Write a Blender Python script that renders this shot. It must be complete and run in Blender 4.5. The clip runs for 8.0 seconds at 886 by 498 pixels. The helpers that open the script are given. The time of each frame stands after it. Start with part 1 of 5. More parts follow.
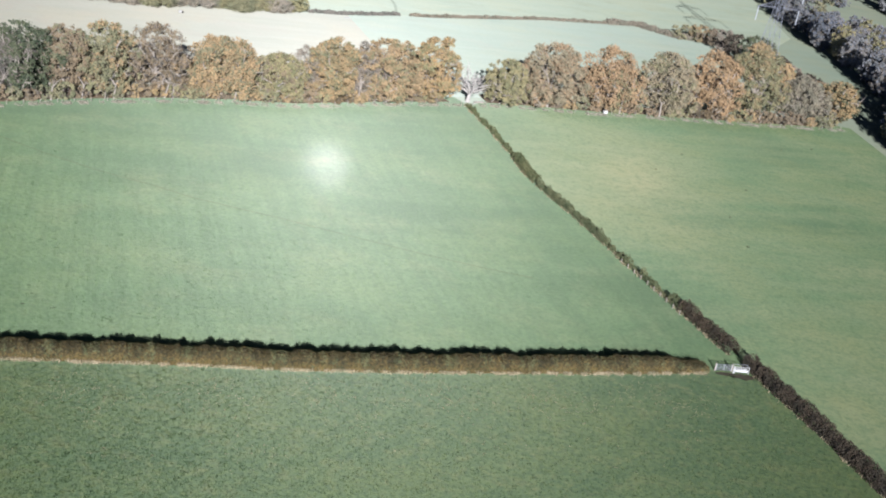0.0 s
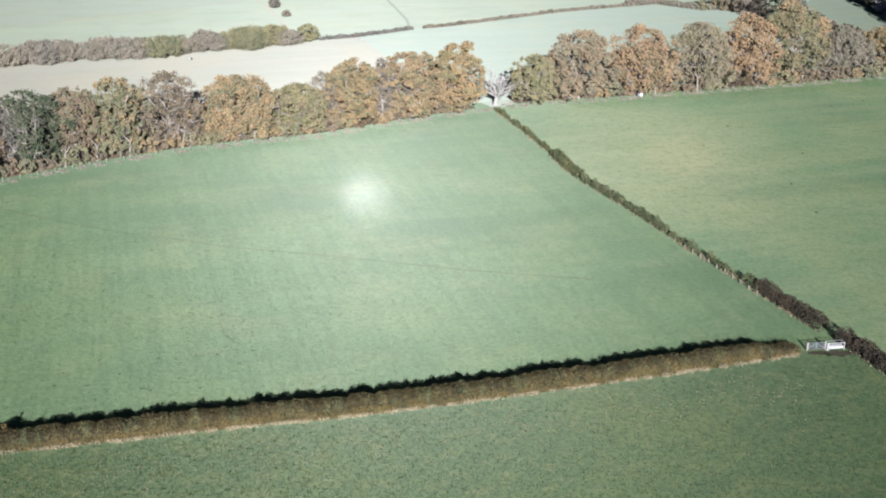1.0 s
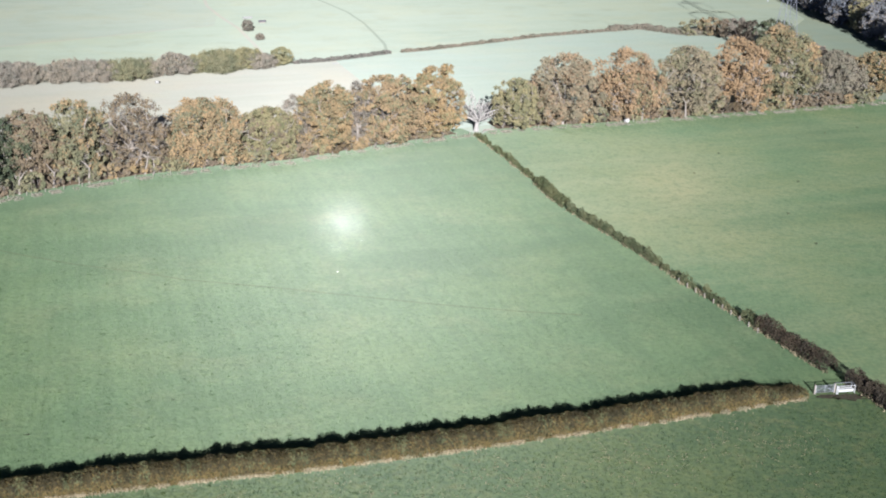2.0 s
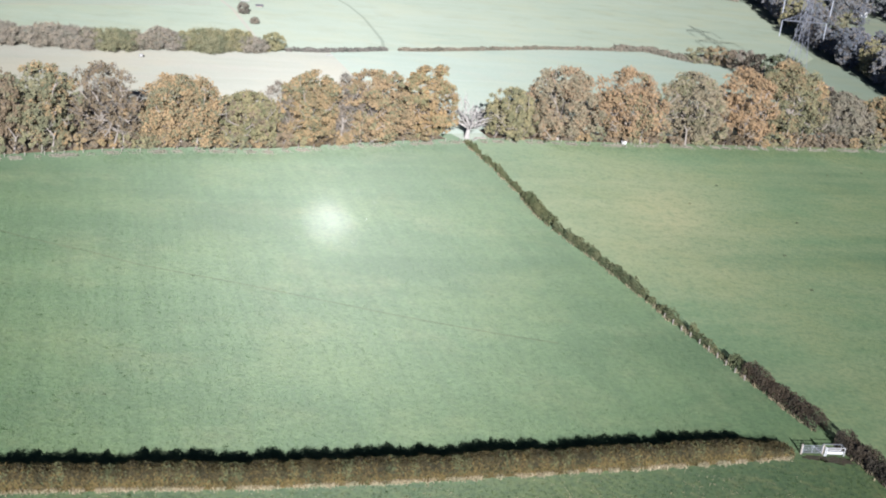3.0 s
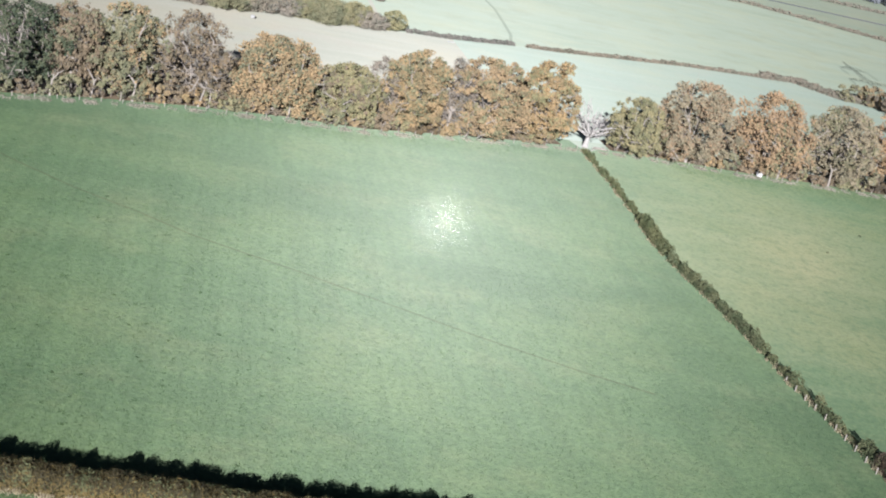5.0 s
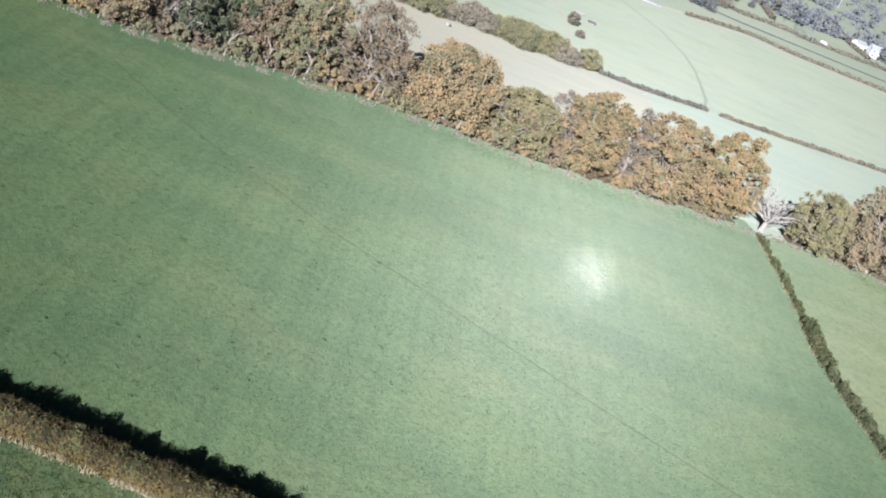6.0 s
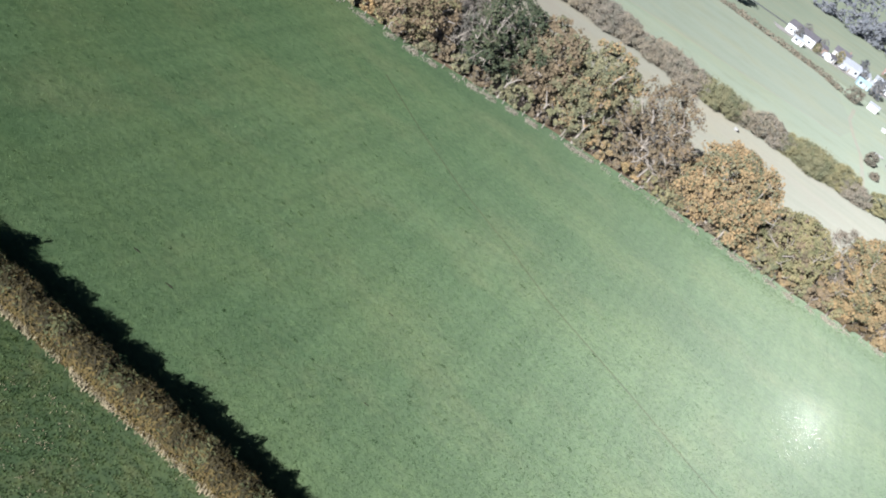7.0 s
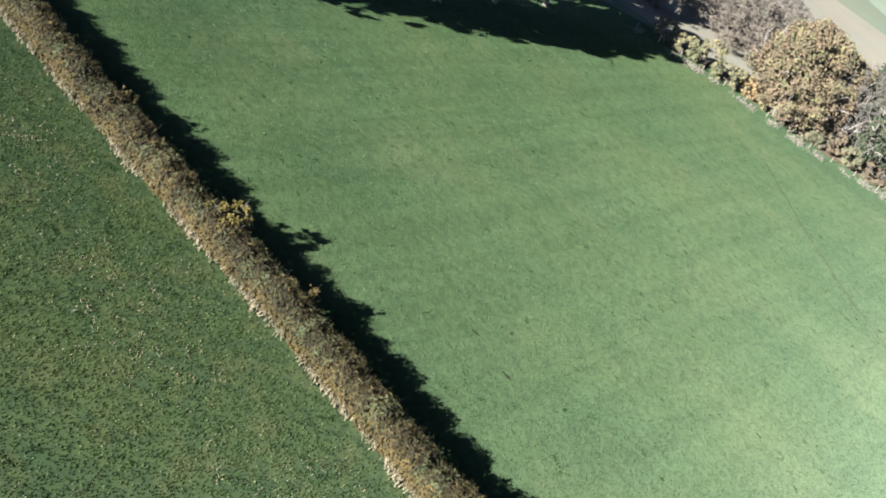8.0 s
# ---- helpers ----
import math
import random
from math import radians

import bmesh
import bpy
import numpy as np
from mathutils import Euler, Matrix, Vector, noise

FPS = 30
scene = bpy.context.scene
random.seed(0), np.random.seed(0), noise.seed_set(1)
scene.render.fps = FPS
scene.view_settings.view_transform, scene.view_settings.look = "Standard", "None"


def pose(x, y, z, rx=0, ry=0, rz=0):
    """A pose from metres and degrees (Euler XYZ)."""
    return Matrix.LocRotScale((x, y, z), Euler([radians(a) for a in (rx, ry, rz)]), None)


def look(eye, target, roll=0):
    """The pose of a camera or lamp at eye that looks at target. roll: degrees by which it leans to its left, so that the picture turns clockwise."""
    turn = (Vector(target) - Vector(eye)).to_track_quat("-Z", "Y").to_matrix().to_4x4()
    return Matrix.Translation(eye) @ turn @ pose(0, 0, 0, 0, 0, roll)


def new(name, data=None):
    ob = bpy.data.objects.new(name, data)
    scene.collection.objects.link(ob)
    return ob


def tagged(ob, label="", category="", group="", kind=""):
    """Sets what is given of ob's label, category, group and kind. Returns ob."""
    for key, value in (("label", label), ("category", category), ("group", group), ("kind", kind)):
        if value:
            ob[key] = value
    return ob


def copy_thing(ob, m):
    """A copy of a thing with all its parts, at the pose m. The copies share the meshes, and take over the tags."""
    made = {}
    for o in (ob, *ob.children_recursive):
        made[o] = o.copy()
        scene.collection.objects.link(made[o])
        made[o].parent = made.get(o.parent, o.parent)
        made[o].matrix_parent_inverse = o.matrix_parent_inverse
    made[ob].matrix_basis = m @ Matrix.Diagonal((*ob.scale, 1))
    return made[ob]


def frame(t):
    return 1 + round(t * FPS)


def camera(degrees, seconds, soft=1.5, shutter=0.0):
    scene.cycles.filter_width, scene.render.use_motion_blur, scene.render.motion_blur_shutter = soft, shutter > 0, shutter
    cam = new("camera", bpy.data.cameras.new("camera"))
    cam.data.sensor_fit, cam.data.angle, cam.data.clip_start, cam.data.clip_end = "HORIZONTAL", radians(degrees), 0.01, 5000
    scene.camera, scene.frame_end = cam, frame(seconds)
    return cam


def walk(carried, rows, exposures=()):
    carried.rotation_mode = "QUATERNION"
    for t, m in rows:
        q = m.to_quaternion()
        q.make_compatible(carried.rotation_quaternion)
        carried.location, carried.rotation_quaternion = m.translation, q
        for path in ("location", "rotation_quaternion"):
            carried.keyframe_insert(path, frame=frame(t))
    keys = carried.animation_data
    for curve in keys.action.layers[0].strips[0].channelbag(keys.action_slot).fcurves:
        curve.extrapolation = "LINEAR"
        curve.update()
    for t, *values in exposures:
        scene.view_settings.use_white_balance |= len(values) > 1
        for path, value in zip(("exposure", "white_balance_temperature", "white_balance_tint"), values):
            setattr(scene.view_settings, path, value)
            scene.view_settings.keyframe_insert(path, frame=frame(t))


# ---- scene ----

# ------------------------------------------------------------ camera and its flight
cam = camera(41.0, 8.0, soft=2.0)
PATH = [  # seconds, x, y, z, yaw, pitch, roll
    (0.0, 0.00, 0.00, 88.27, -0.005, -22.116, 9.966),
    (0.2, 0.05, 2.75, 87.15, 0.865, -22.266, 7.782),
    (0.3, 0.07, 4.14, 86.59, 1.798, -22.298, 7.053),
    (0.5, 0.04, 6.94, 85.47, 1.452, -22.006, 5.727),
    (0.7, -0.07, 9.79, 84.37, 0.213, -21.917, 3.875),
    (0.8, -0.14, 11.24, 83.83, 1.843, -21.908, 1.044),
    (1.0, -0.29, 14.13, 82.75, 2.528, -21.595, 0.690),
    (1.2, -0.38, 17.01, 81.71, 0.646, -21.308, 0.710),
    (1.3, -0.42, 18.44, 81.20, 0.712, -21.212, 0.173),
    (1.5, -0.50, 21.28, 80.23, 2.791, -20.691, 0.148),
    (1.7, -0.59, 24.10, 79.32, 0.715, -20.534, 1.461),
    (1.8, -0.63, 25.50, 78.89, 0.177, -20.504, 1.210),
    (2.0, -0.66, 28.27, 78.03, 1.475, -20.178, 1.121),
    (2.2, -0.59, 30.99, 77.16, 0.777, -19.882, 4.203),
    (3.3, 1.07, 45.21, 72.40, 0.181, -19.653, 8.069),
    (3.5, 1.47, 47.69, 71.55, -0.200, -19.582, 9.233),
    (3.7, 1.85, 50.16, 70.72, 1.015, -19.659, 9.740),
    (3.8, 2.02, 51.39, 70.30, 2.086, -19.695, 10.684),
    (4.0, 2.30, 53.89, 69.47, 0.223, -19.396, 12.881),
    (4.2, 2.46, 56.42, 68.64, 0.263, -19.478, 11.900),
    (5.3, 1.69, 70.93, 63.97, 8.886, -20.453, 15.043),
    (5.5, 1.33, 73.60, 63.07, 8.553, -20.192, 18.455),
    (5.7, 0.93, 76.26, 62.14, 10.042, -20.303, 19.669),
    (5.8, 0.71, 77.59, 61.67, 12.340, -20.691, 19.932),
    (6.0, 0.21, 80.25, 60.67, 13.905, -20.865, 23.579),
    (6.2, -0.38, 82.94, 59.60, 15.418, -20.934, 25.623),
    (6.3, -0.72, 84.29, 59.06, 17.161, -21.166, 27.621),
    (6.5, -1.50, 87.05, 57.98, 17.961, -21.042, 31.835),
    (6.7, -2.41, 89.86, 56.93, 20.813, -21.777, 31.828),
    (6.8, -2.91, 91.23, 56.41, 23.504, -22.612, 32.645),
    (7.0, -4.00, 93.78, 55.29, 26.251, -23.161, 35.031),
    (7.2, -5.18, 95.97, 54.05, 28.639, -23.758, 34.791),
    (7.3, -5.81, 96.97, 53.39, 31.090, -24.767, 33.886),
    (7.5, -7.14, 98.89, 52.04, 35.543, -26.209, 34.246),
    (7.7, -8.55, 100.83, 50.69, 40.035, -27.481, 33.227),
    (7.8, -9.28, 101.82, 50.01, 42.176, -28.186, 32.060),
    (8.0, -10.76, 103.80, 48.67, 44.922, -28.641, 31.567),
]


def flown(x, y, z, yaw, pitch, roll):
    return pose(x, y, z, 0, 0, yaw) @ pose(0, 0, 0, 90 + pitch, 0, 0) @ pose(0, 0, 0, 0, 0, roll)


walk(cam, [(row[0], flown(*row[1:])) for row in PATH], exposures=[(0.0, 0.65, 5550, 15), (6.3, 0.65, 5550, 15), (7.0, 0.70, 5600, 12), (7.5, 0.92, 5660, 11), (8.0, 1.42, 5750, 10)])

# ------------------------------------------------------------ sky and sun
SUN_AZ, SUN_EL = -6.6, 19.0   # where the shadows point, degrees from +y to the left; height of the sun
TO_SUN = Vector((-math.sin(radians(SUN_AZ)) * math.cos(radians(SUN_EL)), -math.cos(radians(SUN_AZ)) * math.cos(radians(SUN_EL)), math.sin(radians(SUN_EL))))
world = bpy.data.worlds.new("sky")
scene.world = world
world.use_nodes = True
wn = world.node_tree
sky = wn.nodes.new("ShaderNodeTexSky")
sky.sky_type = "NISHITA"
sky.sun_disc = False
sky.sun_elevation = radians(SUN_EL)
sky.sun_rotation = radians(180 + SUN_AZ)
sky.air_density, sky.dust_density, sky.ozone_density = 0.3, 0.2, 1.5
wn.nodes["Background"].inputs[1].default_value = 0.065
wn.links.new(sky.outputs[0], wn.nodes["Background"].inputs[0])
lamp = bpy.data.lights.new("sun", "SUN")
lamp.energy, lamp.angle, lamp.color = 5.0, radians(0.53), (1.0, 0.93, 0.82)
sun = new("sun", lamp)
sun.matrix_world = look((0, 0, 200), (200 * math.sin(radians(SUN_AZ)), 200 * math.cos(radians(SUN_AZ)), 200 - 200 * math.tan(radians(SUN_EL))))


# ------------------------------------------------------------ materials
class Nodes:
    """A node material under construction."""

    def __init__(self, name, rough=0.9, spec=0.2, fuzz=1.0):
        self.mat = bpy.data.materials.new(name)
        self.mat.use_nodes = True
        self.t = self.mat.node_tree
        self.bsdf = self.t.nodes["Principled BSDF"]
        self.bsdf.inputs["Roughness"].default_value = rough
        self.bsdf.inputs["Specular IOR Level"].default_value = spec
        self.bsdf.inputs["Diffuse Roughness"].default_value = fuzz
        self.where = self.t.nodes.new("ShaderNodeNewGeometry")

    def node(self, kind, **values):
        n = self.t.nodes.new("ShaderNode" + kind)
        for key, value in values.items():
            n.inputs[key.replace("_", " ")].default_value = value
        return n

    def link(self, a, b):
        self.t.links.new(a, b)

    def at(self, scale=(1, 1, 1), turn=0.0, local=False):
        """Positions, turned so that lines run along the angle turn, then scaled."""
        m, k = self.node("Mapping"), self.node("Mapping")
        m.inputs["Rotation"].default_value = (0, 0, radians(-turn))
        k.inputs["Scale"].default_value = scale
        if local:
            self.link(self.node("TexCoord").outputs["Object"], m.inputs["Vector"])
        else:
            self.link(self.where.outputs["Position"], m.inputs["Vector"])
        self.link(m.outputs[0], k.inputs["Vector"])
        return k.outputs[0]

    def noise(self, scale, detail=3.0, rough=0.55, vector=None):
        n = self.node("TexNoise", Scale=scale, Detail=detail, Roughness=rough)
        self.link(vector if vector is not None else self.at(), n.inputs["Vector"])
        return n.outputs["Fac"]

    def ramp(self, fac, stops):
        r = self.t.nodes.new("ShaderNodeValToRGB")
        while len(r.color_ramp.elements) < len(stops):
            r.color_ramp.elements.new(0.5)
        for e, (p, c) in zip(r.color_ramp.elements, stops):
            e.position, e.color = p, (*c, 1) if len(c) == 3 else c
        self.link(fac, r.inputs[0])
        return r.outputs[0]

    def mix(self, fac, a, b, mode="MIX"):
        m = self.t.nodes.new("ShaderNodeMix")
        m.data_type, m.blend_type = "RGBA", mode
        for value, key in ((fac, 0), (a, 6), (b, 7)):
            if isinstance(value, (int, float)):
                m.inputs[key].default_value = value
            elif isinstance(value, tuple):
                m.inputs[key].default_value = (*value, 1)
            else:
                self.link(value, m.inputs[key])
        return m.outputs[2]

    def colour(self, c):
        if isinstance(c, tuple):
            self.bsdf.inputs["Base Color"].default_value = (*c, 1)
        else:
            self.link(c, self.bsdf.inputs["Base Color"])
        return self

    def bump(self, height, strength, distance):
        b = self.node("Bump", Strength=strength, Distance=distance)
        self.link(height, b.inputs["Height"])
        self.link(b.outputs[0], self.bsdf.inputs["Normal"])
        return self


def grass_material(name, low, mid, high, patch=(0.17, 0.16, 0.075), worn=0.25, rows=109.0, blade=False, drill=0.3, rough=0.3, tussock=0.35, dew=0.14, glow_ior=1.49, worn_size=0.06, pale=0.45, bare=None, sheen=(0.80, 1.0, 0.68)):
    """Pasture: broad shifts of tone, drill rows, tussocks, pale worn patches; blade: for the standing grass itself. Its
    gloss and tint put the glow opposite the sun into the material.
    """
    n = Nodes(name, rough=0.48, spec=0.5)
    n.bsdf.inputs["IOR"].default_value = glow_ior
    broad = n.noise(0.018, 4, 0.6)
    rowed = n.noise(1.0, 2, 0.5, n.at((0.02, 0.42, 1), rows))
    swath = n.noise(1.0, 3, 0.6, n.at((0.012, 0.11, 1), 21))
    c = n.ramp(broad, [(0.3, low), (0.5, mid), (0.72, high)])
    c = n.mix(n.ramp(swath, [(0.4, (0, 0, 0)), (0.62, (0.55, 0.55, 0.55))]), c, high)
    c = n.mix(n.ramp(rowed, [(0.42, (0, 0, 0)), (0.6, (drill, drill, drill))]), c, low)
    stain = n.noise(worn_size, 5, 0.7)
    c = n.mix(n.ramp(stain, [(0.5, (0, 0, 0)), (0.7, (worn, worn, worn))]), c, patch)
    if bare:     # a broad stretch mixed towards the patch tone: its middle and half-widths
        x, y, rx, ry = bare
        m, g = n.node("Mapping"), n.node("TexGradient")
        m.inputs["Location"].default_value = (-x / rx, -y / ry, 0)
        m.inputs["Scale"].default_value = (1 / rx, 1 / ry, 1)
        n.link(n.where.outputs["Position"], m.inputs["Vector"])
        n.link(m.outputs[0], g.inputs["Vector"])
        g.gradient_type = "SPHERICAL"
        c = n.mix(n.mix(1.0, g.outputs["Color"], n.ramp(n.noise(0.05, 5, 0.65), [(0.3, (0.25, 0.25, 0.25)), (0.65, (1, 1, 1))]), "MULTIPLY"), c, patch)
    yellow = n.noise(0.035, 4, 0.65)
    c = n.mix(n.ramp(yellow, [(0.45, (0, 0, 0)), (0.7, (0.5, 0.5, 0.5))]), c, (high[0] * 1.12, high[1] * 0.98, high[2] * 0.78))
    mottle = n.noise(0.45, 3, 0.6)
    c = n.mix(n.ramp(mottle, [(0.35, (tussock, tussock, tussock)), (0.52, (0, 0, 0))]), c, low)
    # tufts: shaded hollows and lit tops are put into the colour
    tuft = n.noise(1.25, 4, 0.62)
    c = n.mix(n.ramp(tuft, [(0.36, (rough, rough, rough)), (0.52, (0, 0, 0))]), c, tuple(v * 0.6 for v in low))
    c = n.mix(n.ramp(tuft, [(0.52, (0, 0, 0)), (0.68, (rough, rough, rough))]), c, (high[0] * 1.15, high[1] * 1.05, high[2] * 0.9))
    lift = n.t.nodes.new("ShaderNodeVectorMath")
    lift.operation = "SCALE"
    lift.inputs["Scale"].default_value = 0.85 / mid[1]
    n.link(c, lift.inputs[0])
    n.link(n.mix(pale, lift.outputs[0], sheen), n.bsdf.inputs["Specular Tint"])
    if blade:
        each = n.ramp(n.where.outputs["Random Per Island"], [(0, (0.95, 0.95, 0.95)), (0.85, (1.03, 1.03, 1.03)), (1, (1.08, 1.07, 1.02))])
        n.colour(n.mix(1.0, c, each, "MULTIPLY"))
        return n.mat
    fine = n.noise(3.2, 3, 0.65)
    # finer hollows get their shade painted in too
    c = n.mix(n.ramp(fine, [(0.34, (0.18, 0.18, 0.18)), (0.48, (0, 0, 0))]), c, tuple(v * 0.6 for v in low))
    n.colour(c)
    both = n.t.nodes.new("ShaderNodeMath")
    both.operation = "ADD"
    n.link(tuft, both.inputs[0])
    n.link(fine, both.inputs[1])
    n.bump(both.outputs[0], 0.25, 0.06)
    # the flat sheet is shaded as if facing the sun, to paint its glow
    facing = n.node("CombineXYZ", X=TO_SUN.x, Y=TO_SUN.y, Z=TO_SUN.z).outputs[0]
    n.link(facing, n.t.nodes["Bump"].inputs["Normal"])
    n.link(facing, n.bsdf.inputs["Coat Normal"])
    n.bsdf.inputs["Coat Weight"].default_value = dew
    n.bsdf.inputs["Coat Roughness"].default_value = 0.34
    return n.mat


MAIN_TONES = ((0.027, 0.057, 0.019), (0.045, 0.086, 0.031), (0.072, 0.116, 0.047))
RIGHT_TONES = ((0.054, 0.099, 0.041), (0.090, 0.144, 0.061), (0.149, 0.180, 0.086))
NEAR_TONES = ((0.018, 0.039, 0.012), (0.030, 0.054, 0.017), (0.052, 0.073, 0.022))
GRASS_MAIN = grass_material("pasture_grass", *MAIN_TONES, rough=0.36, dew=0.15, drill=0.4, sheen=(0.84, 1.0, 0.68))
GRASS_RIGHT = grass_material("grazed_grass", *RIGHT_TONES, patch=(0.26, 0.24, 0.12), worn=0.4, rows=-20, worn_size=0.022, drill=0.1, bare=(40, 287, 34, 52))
GRASS_NEAR = grass_material("rough_grass", *NEAR_TONES, rough=0.5, patch=(0.105, 0.10, 0.038), worn=0.5, rows=60, worn_size=0.3, dew=0.16, glow_ior=1.4)
BLADE_MAIN = grass_material("pasture_blades", *MAIN_TONES, rough=0.36, blade=True, drill=0.4, sheen=(0.84, 1.0, 0.68))
BLADE_RIGHT = grass_material("grazed_blades", *RIGHT_TONES, patch=(0.26, 0.24, 0.12), worn=0.4, rows=-20, worn_size=0.022, drill=0.1, bare=(40, 287, 34, 52), blade=True)
BLADE_NEAR = grass_material("rough_blades", *NEAR_TONES, rough=0.5, patch=(0.105, 0.10, 0.038), worn=0.5, rows=60, worn_size=0.3, dew=0.16, glow_ior=1.4, blade=True)
# far field: lightened and blued to put distance haze into the grass tone
GRASS_FAR = grass_material("far_grass", (0.231, 0.272, 0.195), (0.268, 0.305, 0.225), (0.304, 0.334, 0.253), worn=0.3, rows=25, drill=0.12, rough=0.1, tussock=0.15, dew=0.3, glow_ior=1.5, pale=0.7)
GRASS_LAND = grass_material("farmland_grass", (0.144, 0.167, 0.115), (0.178, 0.206, 0.145), (0.221, 0.233, 0.173), worn=0.3, rows=40, drill=0.12, rough=0.1, tussock=0.15, dew=0.3, glow_ior=1.5, pale=0.7)
GRASS_PALE = grass_material("bleached_grass", (0.241, 0.222, 0.176), (0.294, 0.265, 0.212), (0.341, 0.299, 0.248), patch=(0.321, 0.248, 0.205), worn=0.6, rows=24, drill=0.12, rough=0.1, tussock=0.15, dew=0.3, glow_ior=1.5, pale=0.7)
# dewy field behind the trees, with haze painted in as extra blue
GRASS_HAZED = grass_material("dewy_hazed_grass", (0.211, 0.263, 0.206), (0.255, 0.303, 0.247), (0.289, 0.334, 0.279), patch=(0.305, 0.289, 0.238), worn=0.4, rows=24, drill=0.12, rough=0.1, tussock=0.15, dew=0.3, glow_ior=1.5, pale=0.7)
GRASS_WEST = grass_material("western_grass", (0.226, 0.255, 0.195), (0.253, 0.280, 0.216), (0.284, 0.302, 0.243), worn=0.3, rows=40, drill=0.12, rough=0.1, tussock=0.15, dew=0.3, glow_ior=1.5, pale=0.7)
GRASS_LANE = grass_material("lane_grass", (0.137, 0.170, 0.124), (0.162, 0.197, 0.144), (0.189, 0.221, 0.165), worn=0.4, rows=-60, drill=0.12, rough=0.1, tussock=0.15, dew=0.3, glow_ior=1.5, pale=0.7)
GRASS_TRACK = grass_material("worn_track_grass", (0.163, 0.188, 0.138), (0.194, 0.219, 0.163), (0.225, 0.250, 0.188), worn=0.3, drill=0.1, rough=0.1, tussock=0.15, dew=0.2, glow_ior=1.45, pale=0.7)
GRASS_PATH = grass_material("trodden_grass", (0.038, 0.051, 0.020), (0.047, 0.062, 0.025), (0.057, 0.071, 0.030), dew=0.1, glow_ior=1.38)
MARGIN_TONES = ((0.032, 0.066, 0.022), (0.050, 0.092, 0.034), (0.074, 0.115, 0.045))
BLADE_MARGIN = grass_material("lush_blades", *MARGIN_TONES, blade=True)


def leaf_material(name, tones, rough=0.7, shift=1.0):
    """Foliage: a tone for each leaf cluster, shifted in broad patches over the crown."""
    n = Nodes(name, rough=rough, spec=0.25)
    c = n.ramp(n.where.outputs["Random Per Island"], [(i / (len(tones) - 1), t) for i, t in enumerate(tones)])
    patch = n.noise(0.22, 2, 0.5)
    c = n.mix(n.ramp(patch, [(0.4, (0, 0, 0)), (0.65, (0.55, 0.55, 0.55))]), c, tones[-1])
    dull = n.noise(0.38, 3, 0.6)
    c = n.mix(n.ramp(dull, [(0.46, (0, 0, 0)), (0.64, (0.7, 0.7, 0.7))]), c, tuple(v * k for v, k in zip(tones[0], (0.88, 1.02, 1.0))))
    own = n.ramp(n.node("ObjectInfo").outputs["Random"], [(0, (1 - 0.14 * shift, 1 - 0.11 * shift, 1 - 0.03 * shift)), (0.5, (1.0, 1.0, 1.0)), (1, (1 + 0.1 * shift, 1 + 0.06 * shift, 1.0))])     # no two plants quite alike
    n.colour(n.mix(1.0, c, own, "MULTIPLY"))
    return n.mat


